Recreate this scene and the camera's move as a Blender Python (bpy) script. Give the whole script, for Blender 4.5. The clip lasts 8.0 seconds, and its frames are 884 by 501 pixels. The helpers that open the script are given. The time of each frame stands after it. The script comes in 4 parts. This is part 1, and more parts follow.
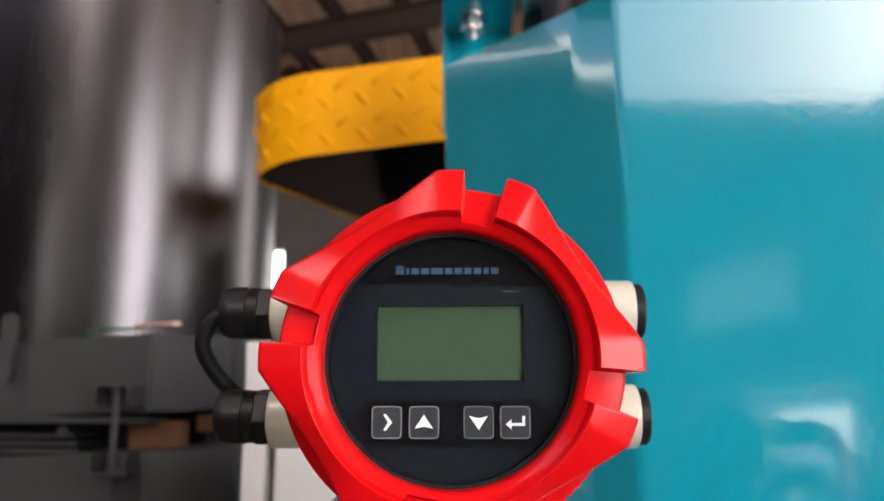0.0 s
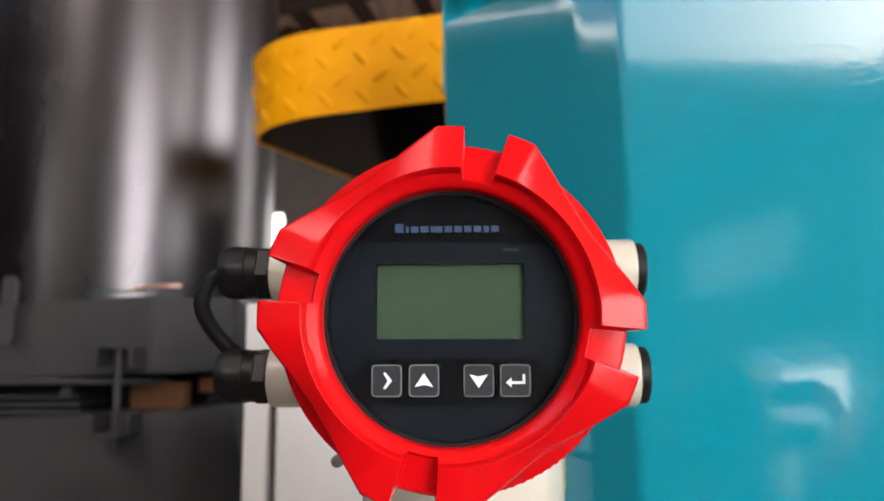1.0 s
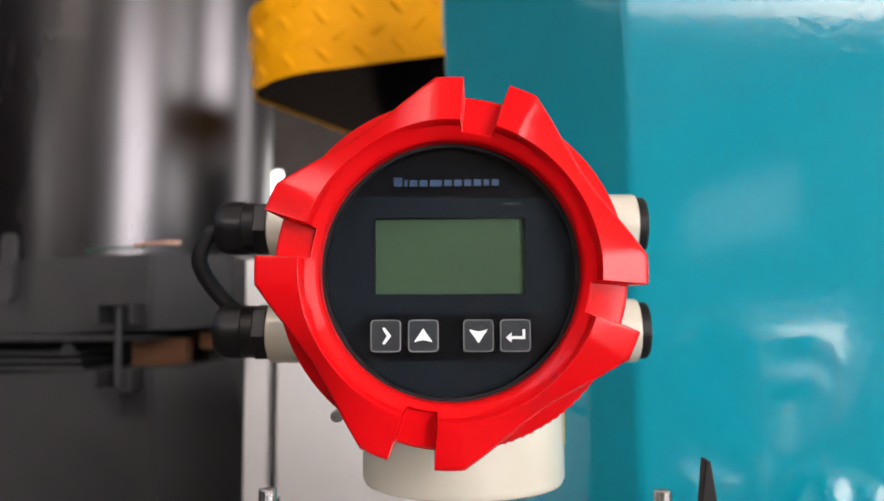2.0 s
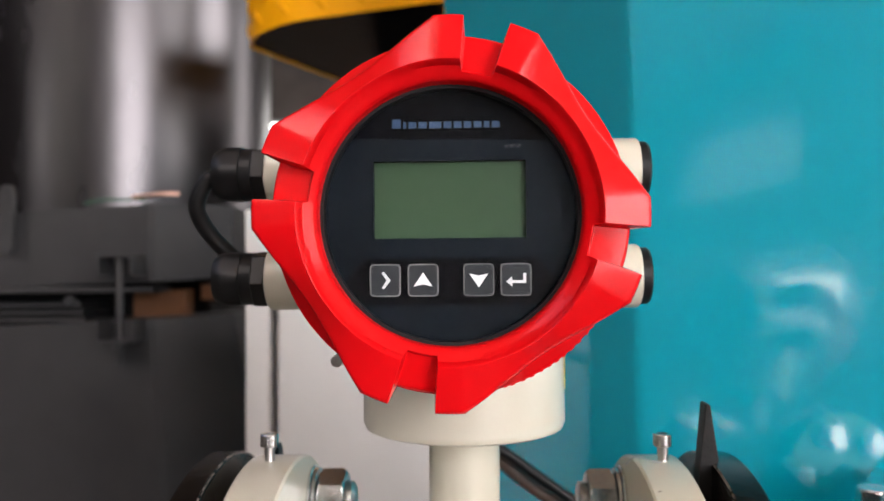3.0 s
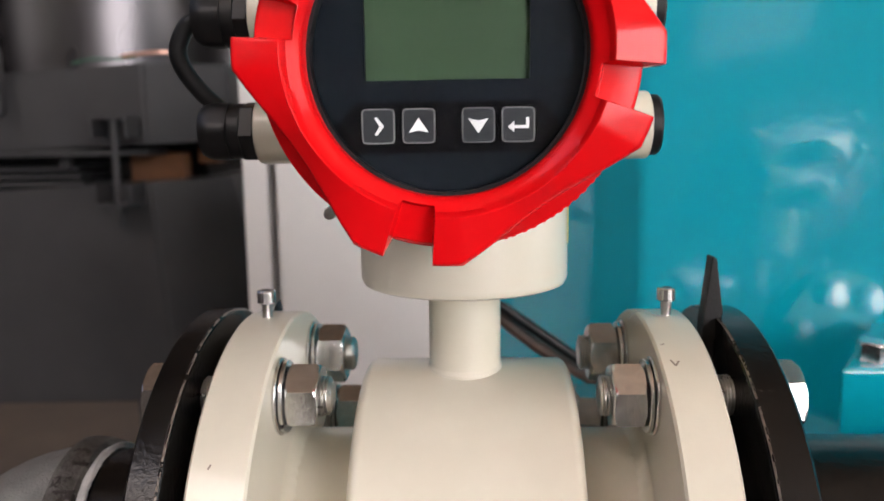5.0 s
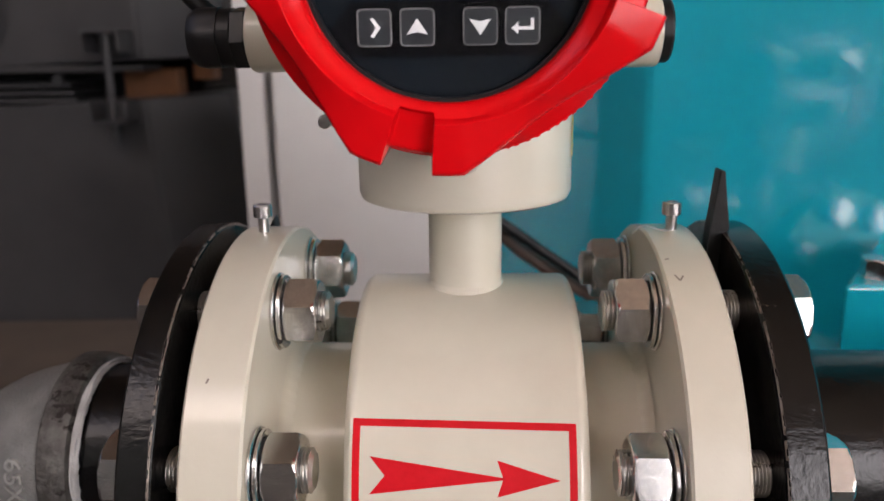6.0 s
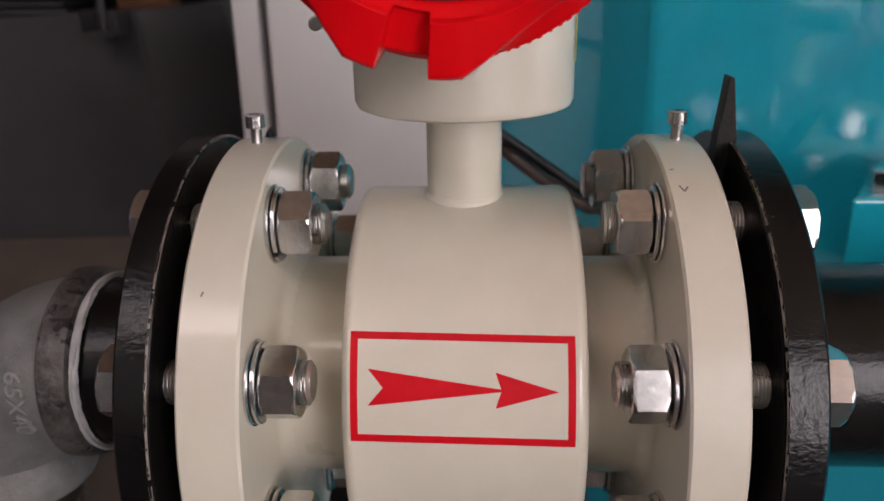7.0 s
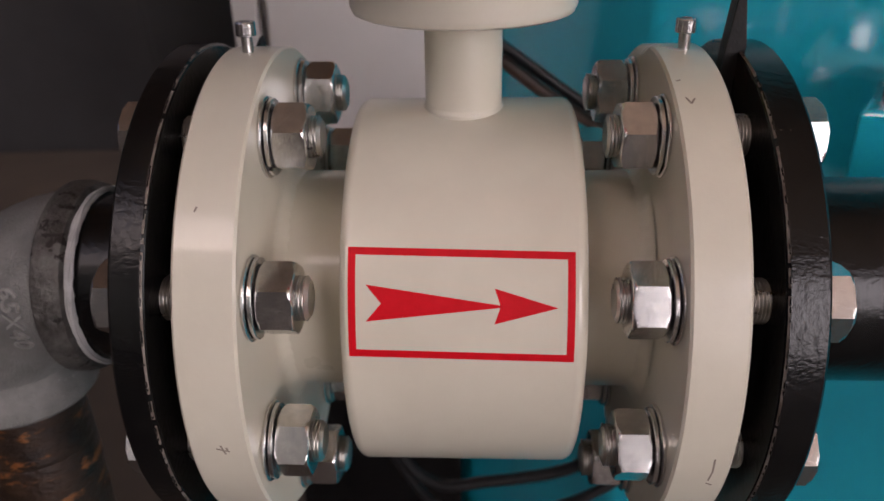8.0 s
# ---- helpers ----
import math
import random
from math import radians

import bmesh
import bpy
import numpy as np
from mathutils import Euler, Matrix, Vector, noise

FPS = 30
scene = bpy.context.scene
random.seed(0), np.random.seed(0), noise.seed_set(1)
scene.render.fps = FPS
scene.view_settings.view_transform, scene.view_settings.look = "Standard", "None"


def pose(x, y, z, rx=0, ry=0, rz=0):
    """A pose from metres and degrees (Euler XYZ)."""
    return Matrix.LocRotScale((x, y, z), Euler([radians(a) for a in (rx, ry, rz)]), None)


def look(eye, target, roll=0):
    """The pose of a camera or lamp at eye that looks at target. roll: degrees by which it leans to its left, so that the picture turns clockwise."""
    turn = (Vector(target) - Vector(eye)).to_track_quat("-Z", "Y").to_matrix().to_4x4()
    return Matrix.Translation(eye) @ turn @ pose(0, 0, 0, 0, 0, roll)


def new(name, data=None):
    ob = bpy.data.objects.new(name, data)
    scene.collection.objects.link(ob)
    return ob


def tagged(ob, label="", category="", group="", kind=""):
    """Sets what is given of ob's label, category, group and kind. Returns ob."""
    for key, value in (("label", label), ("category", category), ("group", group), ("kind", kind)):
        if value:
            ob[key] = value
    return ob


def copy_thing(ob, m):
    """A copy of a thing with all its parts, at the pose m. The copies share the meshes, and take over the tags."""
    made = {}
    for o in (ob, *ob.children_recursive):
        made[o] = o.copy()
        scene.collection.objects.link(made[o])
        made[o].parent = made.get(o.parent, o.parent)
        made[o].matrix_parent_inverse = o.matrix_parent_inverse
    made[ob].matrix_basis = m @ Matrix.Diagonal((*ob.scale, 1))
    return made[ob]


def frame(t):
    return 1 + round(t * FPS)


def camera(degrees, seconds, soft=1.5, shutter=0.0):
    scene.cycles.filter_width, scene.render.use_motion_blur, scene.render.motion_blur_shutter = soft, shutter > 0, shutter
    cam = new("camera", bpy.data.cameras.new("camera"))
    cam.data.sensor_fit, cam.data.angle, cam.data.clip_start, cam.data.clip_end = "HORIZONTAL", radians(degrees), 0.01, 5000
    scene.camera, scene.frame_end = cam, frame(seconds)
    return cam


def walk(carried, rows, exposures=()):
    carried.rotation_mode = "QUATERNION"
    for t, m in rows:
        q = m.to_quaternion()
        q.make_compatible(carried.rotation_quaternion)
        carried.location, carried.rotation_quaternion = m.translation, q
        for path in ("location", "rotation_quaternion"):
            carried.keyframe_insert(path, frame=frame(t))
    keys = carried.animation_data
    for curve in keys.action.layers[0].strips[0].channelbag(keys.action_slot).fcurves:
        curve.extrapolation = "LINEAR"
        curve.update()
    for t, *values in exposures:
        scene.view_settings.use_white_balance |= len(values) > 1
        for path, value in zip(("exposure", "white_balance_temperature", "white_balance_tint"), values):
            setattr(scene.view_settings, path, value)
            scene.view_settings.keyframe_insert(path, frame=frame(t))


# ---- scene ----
cam = camera(58.2, 8.0)
cam.data.dof.use_dof, cam.data.dof.focus_distance, cam.data.dof.aperture_fstop = True, 0.26, 12.0
PATH = [
    (0, (0.004, -0.35, 1.184), (-0.068, 1.615, 1.551), -0.1),
    (0.5, (0.004, -0.349, 1.184), (-0.068, 1.624, 1.507), -0.1),
    (1, (0.004, -0.347, 1.183), (-0.069, 1.633, 1.457), -0.2),
    (1.5, (0.004, -0.345, 1.183), (-0.069, 1.641, 1.405), -0.2),
    (3, (0.004, -0.34, 1.18), (-0.071, 1.658, 1.227), -0.5),
    (3.5, (0.004, -0.337, 1.179), (-0.072, 1.661, 1.158), -0.6),
    (4, (0.004, -0.334, 1.178), (-0.073, 1.662, 1.077), -0.7),
    (4.5, (0.004, -0.331, 1.177), (-0.076, 1.659, 0.99), -0.8),
    (4.7, (0.005, -0.329, 1.176), (-0.079, 1.656, 0.947), -0.9),
    (6, (0.005, -0.319, 1.17), (-0.084, 1.619, 0.684), -0.9),
    (6.5, (0.006, -0.316, 1.169), (-0.088, 1.595, 0.584), -1.0),
    (7, (0.006, -0.313, 1.166), (-0.088, 1.564, 0.482), -1.1),
    (7.5, (0.006, -0.311, 1.165), (-0.09, 1.53, 0.388), -1.1),
    (8, (0.005, -0.308, 1.164), (-0.08, 1.485, 0.283), -1.0),
]
EXPOSURES = [(0, 0.65, 6300, 16), (1.5, 0.68, 6300, 16), (3.5, 0.68, 6300, 16), (4.5, 0.65, 6300, 16), (6.5, 0.05, 6350, 22), (8, -0.24, 6400, 26)]
walk(cam, [(t, look(eye, target, roll)) for t, eye, target, roll in PATH], EXPOSURES)

# ---- world, sun and large lights ----
world = bpy.data.worlds.new("sky")
scene.world = world
world.use_nodes = True
wn = world.node_tree
sky = wn.nodes.new("ShaderNodeTexSky")
sky.sky_type, sky.sun_disc = "NISHITA", False
sky.sun_elevation, sky.sun_rotation = radians(38), radians(200)
sky.dust_density, sky.ozone_density = 2.5, 1.0
wn.links.new(sky.outputs[0], wn.nodes["Background"].inputs[0])
wn.nodes["Background"].inputs[1].default_value = 0.23


def area(name, m, sx, sy, watts, colour):
    lamp = bpy.data.lights.new(name, "AREA")
    lamp.shape, lamp.size, lamp.size_y, lamp.energy, lamp.color = "RECTANGLE", sx, sy, watts, colour
    ob = new(name, lamp)
    ob.matrix_world = m
    return ob


# daylight in the openings of the wall behind the camera
area("door_daylight", look((5.0, -7.6, 2.6), (4.8, 0.0, 2.5)), 4.4, 4.9, 350, (1.0, 0.96, 0.93))
area("side_daylight", look((8.95, 2.0, 3.6), (0.0, 1.9, 3.5)), 3.8, 4.2, 160, (1.0, 0.96, 0.94))

# ---- materials ----


def nodes_of(name):
    m = bpy.data.materials.new(name)
    m.use_nodes = True
    nt = m.node_tree
    return m, nt, nt.nodes["Principled BSDF"]


def add(nt, kind, **values):
    n = nt.nodes.new(kind)
    for k, v in values.items():
        n.inputs[k].default_value = v
    return n


def mat(name, a, b, scale=40.0, rough=0.4, rough_var=0.1, metal=0.0, bump=0.0, bump_scale=300.0, coat=0.0, spec=0.5,
        specks=None, speck_scale=120.0, speck_cut=0.72, stretch=(1, 1, 1), coat_rough=0.05):
    """A surface that drifts between two colours, with fine relief, uneven gloss and, where given, specks of a third colour."""
    m, nt, p = nodes_of(name)
    tc = nt.nodes.new("ShaderNodeTexCoord")
    mp = nt.nodes.new("ShaderNodeMapping")
    mp.inputs["Scale"].default_value = stretch
    nt.links.new(tc.outputs["Object"], mp.inputs["Vector"])
    big = add(nt, "ShaderNodeTexNoise", Scale=scale, Detail=4.0, Roughness=0.6)
    nt.links.new(mp.outputs[0], big.inputs["Vector"])
    ramp = nt.nodes.new("ShaderNodeValToRGB")
    ramp.color_ramp.elements[0].position, ramp.color_ramp.elements[1].position = 0.35, 0.68
    ramp.color_ramp.elements[0].color, ramp.color_ramp.elements[1].color = (*a, 1), (*b, 1)
    nt.links.new(big.outputs["Fac"], ramp.inputs["Fac"])
    colour = ramp.outputs["Color"]
    fine = add(nt, "ShaderNodeTexNoise", Scale=bump_scale, Detail=3.0, Roughness=0.6)
    nt.links.new(mp.outputs[0], fine.inputs["Vector"])
    if specks:
        sp = add(nt, "ShaderNodeTexNoise", Scale=speck_scale, Detail=5.0, Roughness=0.7)
        nt.links.new(mp.outputs[0], sp.inputs["Vector"])
        cut = nt.nodes.new("ShaderNodeMapRange")
        cut.inputs["From Min"].default_value, cut.inputs["From Max"].default_value = speck_cut, speck_cut + 0.04
        nt.links.new(sp.outputs["Fac"], cut.inputs["Value"])
        mix = nt.nodes.new("ShaderNodeMix")
        mix.data_type = "RGBA"
        nt.links.new(cut.outputs[0], mix.inputs[0])
        nt.links.new(colour, mix.inputs[6])
        mix.inputs[7].default_value = (*specks, 1)
        colour = mix.outputs[2]
    nt.links.new(colour, p.inputs["Base Color"])
    rr = nt.nodes.new("ShaderNodeMapRange")
    rr.inputs["To Min"].default_value, rr.inputs["To Max"].default_value = max(0.02, rough - rough_var), rough + rough_var
    nt.links.new(big.outputs["Fac"], rr.inputs["Value"])
    nt.links.new(rr.outputs[0], p.inputs["Roughness"])
    p.inputs["Metallic"].default_value = metal
    p.inputs["Specular IOR Level"].default_value = spec
    p.inputs["Coat Weight"].default_value = coat
    p.inputs["Coat Roughness"].default_value = coat_rough
    if bump:
        bm_ = add(nt, "ShaderNodeBump", Strength=bump, Distance=0.001)
        nt.links.new(fine.outputs["Fac"], bm_.inputs["Height"])
        nt.links.new(bm_.outputs["Normal"], p.inputs["Normal"])
    return m


CREAM = mat("cream_paint", (0.642, 0.603, 0.496), (0.682, 0.643, 0.531), 30, 0.30, 0.06, bump=0.09, bump_scale=170, coat=0.45, specks=(0.30, 0.25, 0.19), speck_scale=260, speck_cut=0.80)
RED = mat("red_enamel", (0.74, 0.003, 0.005), (0.80, 0.005, 0.007), 35, 0.19, 0.05, bump=0.06, bump_scale=300, coat=0.1, spec=0.2, coat_rough=0.06)
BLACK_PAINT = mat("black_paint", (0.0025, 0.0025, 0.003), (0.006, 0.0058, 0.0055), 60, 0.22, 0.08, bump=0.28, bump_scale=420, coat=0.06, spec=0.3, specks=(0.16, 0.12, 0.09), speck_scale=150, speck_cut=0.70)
RUBBER = mat("black_plastic", (0.006, 0.006, 0.0065), (0.011, 0.011, 0.012), 80, 0.42, 0.08, bump=0.1, spec=0.35)
TAB_BLACK = mat("dull_black_steel", (0.006, 0.006, 0.0065), (0.014, 0.013, 0.012), 120, 0.5, 0.1, bump=0.3, bump_scale=400, spec=0.25)
ZINC = mat("zinc_steel", (0.62, 0.62, 0.615), (0.76, 0.75, 0.725), 300, 0.23, 0.07, metal=1.0, bump=0.08, bump_scale=1200)
THREAD = mat("thread_steel", (0.46, 0.45, 0.43), (0.66, 0.64, 0.61), 120, 0.3, 0.1, metal=1.0, bump=0.1, bump_scale=700)
GLASS_PANEL = mat("display_panel", (0.0055, 0.0085, 0.0125), (0.008, 0.0115, 0.0165), 20, 0.5, 0.05, spec=0.05, specks=(0.16, 0.17, 0.18), speck_scale=700, speck_cut=0.80)
PANEL_DARK = mat("button_panel", (0.002, 0.002, 0.003), (0.003, 0.003, 0.004), 20, 0.5, 0.05, spec=0.04)
LCD = mat("liquid_crystal", (0.036, 0.068, 0.036), (0.042, 0.077, 0.041), 25, 0.4, 0.05, spec=0.15)
KEY = mat("button_plastic", (0.016, 0.018, 0.022), (0.022, 0.025, 0.03), 50, 0.3, 0.05)
KEY_RIM = mat("button_rim", (0.10, 0.10, 0.10), (0.26, 0.26, 0.25), 60, 0.3, 0.05)
WHITE_INK = mat("white_ink", (0.72, 0.72, 0.72), (0.78, 0.78, 0.78), 60, 0.5, 0.05)
BLUE_INK = mat("blue_ink", (0.014, 0.045, 0.11), (0.02, 0.06, 0.13), 60, 0.5, 0.05)
LABEL_RED = mat("label_red", (0.60, 0.004, 0.010), (0.66, 0.006, 0.014), 200, 0.45, 0.08, spec=0.2, bump=0.1, bump_scale=900, specks=(0.75, 0.3, 0.28), speck_scale=500, speck_cut=0.76)
TEAL = mat("teal_enamel", (0.0, 0.365, 0.475), (0.0, 0.405, 0.52), 3, 0.06, 0.03, bump=0.15, bump_scale=140, coat=1.0, spec=0.6, specks=(0.25, 0.4, 0.42), speck_scale=55, speck_cut=0.83, coat_rough=0.03)
YELLOW = mat("yellow_paint", (0.90, 0.38, 0.0), (0.96, 0.43, 0.001), 12, 0.34, 0.06, bump=0.1, bump_scale=200, coat=0.0, spec=0.1)
STEEL = mat("rolled_steel", (0.07, 0.066, 0.070), (0.115, 0.108, 0.111), 4, 0.28, 0.06, metal=1.0, bump=0.08, bump_scale=120, stretch=(1, 1, 0.25))
GREY = mat("grey_primer", (0.025, 0.025, 0.027), (0.038, 0.038, 0.040), 8, 0.5, 0.1, bump=0.12, bump_scale=200, specks=(0.05, 0.045, 0.04), speck_scale=40, speck_cut=0.7)
WHITE_PAINT = mat("white_sheet", (0.60, 0.585, 0.575), (0.66, 0.645, 0.63), 6, 0.4, 0.08, bump=0.05, bump_scale=200)
GALV = mat("galvanised_iron", (0.17, 0.17, 0.164), (0.26, 0.26, 0.25), 60, 0.46, 0.12, metal=0.3, bump=0.9, bump_scale=900, specks=(0.42, 0.42, 0.40), speck_scale=420, speck_cut=0.66)
# rubbed zinc, paled further for the light that raised letters catch
GALV_RUBBED_LIT = mat("rubbed_lit_zinc", (0.36, 0.36, 0.35), (0.58, 0.58, 0.56), 260, 0.42, 0.1, metal=0.6, bump=0.5, bump_scale=900)
GALV_WORN = mat("worn_galvanising", (0.06, 0.055, 0.05), (0.17, 0.165, 0.155), 110, 0.5, 0.15, metal=0.5, bump=1.0, bump_scale=500, specks=(0.025, 0.02, 0.018), speck_scale=130, speck_cut=0.56)
RUST = mat("rusty_steel", (0.012, 0.007, 0.005), (0.04, 0.020, 0.010), 60, 0.5, 0.15, metal=0.2, bump=0.8, bump_scale=260, specks=(0.20, 0.075, 0.02), speck_scale=45, speck_cut=0.58, stretch=(1, 1, 2.5))
TAPE = mat("thread_tape", (0.36, 0.36, 0.355), (0.62, 0.62, 0.61), 90, 0.55, 0.1, bump=0.4)
CONCRETE = mat("concrete_floor", (0.072, 0.056, 0.045), (0.115, 0.09, 0.07), 2.5, 0.7, 0.1, bump=0.3, bump_scale=60, specks=(0.09, 0.07, 0.055), speck_scale=9, speck_cut=0.66)
EDGE_WEAR = mat("bare_edge", (0.10, 0.075, 0.06), (0.28, 0.24, 0.21), 200, 0.5, 0.1, metal=0.4, bump=0.4)
SCRATCH = mat("scratched_primer", (0.20, 0.16, 0.13), (0.30, 0.25, 0.2), 200, 0.6)
BEAM = mat("brown_primer", (0.055, 0.032, 0.024), (0.085, 0.05, 0.036), 6, 0.6, 0.1, bump=0.1)
ROOF = mat("roof_sheet", (0.68, 0.52, 0.39), (0.78, 0.61, 0.47), 3, 0.5, 0.1)
# darkened so the unseen west wall dims what the teal's angled side mirrors
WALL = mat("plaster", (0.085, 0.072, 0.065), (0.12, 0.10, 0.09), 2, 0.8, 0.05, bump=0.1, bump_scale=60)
# same plaster made paler: the unseen south wall brightens the teal front's reflection
BRIGHTENING_WALL = mat("brightening_plaster", (0.42, 0.41, 0.39), (0.52, 0.51, 0.48), 2, 0.8, 0.05, bump=0.1, bump_scale=60)
ORANGE = mat("orange_primer", (0.13, 0.05, 0.018), (0.20, 0.08, 0.028), 20, 0.6, 0.1, bump=0.2)
STICKER = mat("yellow_sticker", (0.7, 0.6, 0.03), (0.75, 0.65, 0.06), 60, 0.4, 0.05)


def clear_glass():
    m, nt, p = nodes_of("clear_glass")
    p.inputs["Base Color"].default_value = (0.96, 0.98, 0.98, 1)
    p.inputs["Roughness"].default_value = 0.015
    p.inputs["Transmission Weight"].default_value = 1.0
    p.inputs["IOR"].default_value = 1.2
    return m


GLASS = clear_glass()


def let_light_through(m, share, colour):
    """Lets a share of the daylight through a thin sheet."""
    nt = m.node_tree
    p, out = nt.nodes["Principled BSDF"], nt.nodes["Material Output"]
    through_ = nt.nodes.new("ShaderNodeBsdfTranslucent")
    through_.inputs["Color"].default_value = (*colour, 1)
    mix = nt.nodes.new("ShaderNodeMixShader")
    mix.inputs[0].default_value = share
    nt.links.new(p.outputs[0], mix.inputs[1])
    nt.links.new(through_.outputs[0], mix.inputs[2])
    nt.links.new(mix.outputs[0], out.inputs["Surface"])


let_light_through(ROOF, 0.2, (0.9, 0.72, 0.55))
# translucent panes, added out of view to weaken two windows' light and reflections
DIM_PANE = mat("dimming_glass", (0.30, 0.30, 0.29), (0.42, 0.42, 0.40), 3, 0.6, 0.1)
let_light_through(DIM_PANE, 0.45, (0.78, 0.79, 0.74))


def daylight_backdrop():
    m, nt, p = nodes_of("bright_outdoors")
    p.inputs["Base Color"].default_value = (0.8, 0.8, 0.8, 1)
    noise_ = add(nt, "ShaderNodeTexNoise", Scale=1.3, Detail=5.0)
    ramp = nt.nodes.new("ShaderNodeValToRGB")
    ramp.color_ramp.elements[0].position, ramp.color_ramp.elements[1].position = 0.4, 0.6
    ramp.color_ramp.elements[0].color, ramp.color_ramp.elements[1].color = (0.72, 0.73, 0.65, 1), (1, 0.96, 0.88, 1)
    nt.links.new(noise_.outputs["Fac"], ramp.inputs["Fac"])
    nt.links.new(ramp.outputs["Color"], p.inputs["Emission Color"])
    p.inputs["Emission Strength"].default_value = 3.0
    return m


OUTDOORS = daylight_backdrop()

# ---- building helpers ----
TO_X = Matrix(((0, 0, 1, 0), (1, 0, 0, 0), (0, 1, 0, 0), (0, 0, 0, 1)))      # a lathe's axis to +x
TO_Y = Matrix(((1, 0, 0, 0), (0, 0, 1, 0), (0, -1, 0, 0), (0, 0, 0, 1)))     # a lathe's axis to +y


def thing(name, at, label, category, group="", kind=""):
    ob = new(name)
    ob.empty_display_size = 0.02
    ob.location = at
    ob["base"] = [float(v) for v in at]
    return tagged(ob, label, category, group, kind)


def part(name, bm, material, parent, label="", smooth=35.0):
    """Links a bmesh, in world coordinates, as one mesh under parent (a thing or a part), or at top level."""
    bmesh.ops.recalc_face_normals(bm, faces=bm.faces)
    root = parent
    base = Vector((0, 0, 0))
    while root is not None:
        if "base" in root:
            base = Vector(root["base"])
        root = root.parent
    if base.length:
        bmesh.ops.translate(bm, verts=bm.verts, vec=-base)
    me = bpy.data.meshes.new(name)
    bm.to_mesh(me)
    bm.free()
    me.materials.append(material)
    if smooth:
        me.shade_smooth()
        me.set_sharp_from_angle(angle=radians(smooth))
    ob = new(name, me)
    if smooth and smooth < 55:
        ob.modifiers.new("even_shading", "WEIGHTED_NORMAL").keep_sharp = True
    if parent is not None:
        ob.parent = parent
    if label:
        ob["label"] = label
    return ob


def lathe(profile, m=Matrix(), seg=64, bm=None, ends=True):
    """A turned body: profile of (radius, height) from bottom to top, about z, moved by m."""
    bm = bm or bmesh.new()
    rings = []
    for r, h in profile:
        rings.append([bm.verts.new(m @ Vector((r * math.cos(2 * math.pi * i / seg), r * math.sin(2 * math.pi * i / seg), h))) for i in range(seg)])
    for a, b in zip(rings, rings[1:]):
        for i in range(seg):
            bm.faces.new((a[i], a[(i + 1) % seg], b[(i + 1) % seg], b[i]))
    if ends:
        bm.faces.new(rings[0][::-1])
        bm.faces.new(rings[-1])
    return bm


def rod(r, h0, h1, m=Matrix(), seg=64, edge=0.001, bm=None):
    return lathe([(r - edge, h0), (r - edge * 0.3, h0 + edge * 0.3), (r, h0 + edge), (r, h1 - edge), (r - edge * 0.3, h1 - edge * 0.3), (r - edge, h1)], m, seg, bm)


def ring(r0, r1, h0, h1, m=Matrix(), seg=96, edge=0.0008, bm=None):
    """A pierced disc."""
    return lathe([(r0, h0), (r1 - edge, h0), (r1, h0 + edge), (r1, h1 - edge), (r1 - edge, h1), (r0, h1), (r0, h0)], m, seg, bm, ends=False)


def block(x0, y0, z0, x1, y1, z1, edge=0.002, m=Matrix(), bm=None, segs=2):
    made = bmesh.new()
    bmesh.ops.create_cube(made, size=1.0, matrix=Matrix.Translation(((x0 + x1) / 2, (y0 + y1) / 2, (z0 + z1) / 2)) @ Matrix.Diagonal((x1 - x0, y1 - y0, z1 - z0, 1)))
    if edge:
        bmesh.ops.bevel(made, geom=made.edges[:], offset=edge, segments=segs, affect="EDGES", profile=0.5)
    bmesh.ops.transform(made, matrix=m, verts=made.verts)
    if bm is None:
        return made
    me = bpy.data.meshes.new("joined")
    made.to_mesh(me)
    made.free()
    bm.from_mesh(me)
    bpy.data.meshes.remove(me)
    return bm


def prism(points, h0, h1, m=Matrix(), edge=0.0, segs=3):
    """A flat outline in x, y raised from h0 to h1; its rims eased by edge."""
    bm = bmesh.new()
    lo = [bm.verts.new((x, y, h0)) for x, y in points]
    hi = [bm.verts.new((x, y, h1)) for x, y in points]
    n = len(points)
    bm.faces.new(lo[::-1])
    bm.faces.new(hi)
    for i in range(n):
        bm.faces.new((lo[i], lo[(i + 1) % n], hi[(i + 1) % n], hi[i]))
    if edge:
        bmesh.ops.bevel(bm, geom=bm.edges[:], offset=edge, segments=segs, affect="EDGES", profile=0.5)
    bmesh.ops.transform(bm, matrix=m, verts=bm.verts)
    return bm


def smooth_path(points, steps=10):
    pts = [Vector(p) for p in points]
    pts = [2 * pts[0] - pts[1]] + pts + [2 * pts[-1] - pts[-2]]
    out = []
    for a, b, c, d in zip(pts, pts[1:], pts[2:], pts[3:]):
        for k in range(steps):
            t = k / steps
            out.append(0.5 * (2 * b + (c - a) * t + (2 * a - 5 * b + 4 * c - d) * t * t + (3 * b - a - 3 * c + d) * t ** 3))
    out.append(pts[-2])
    return out


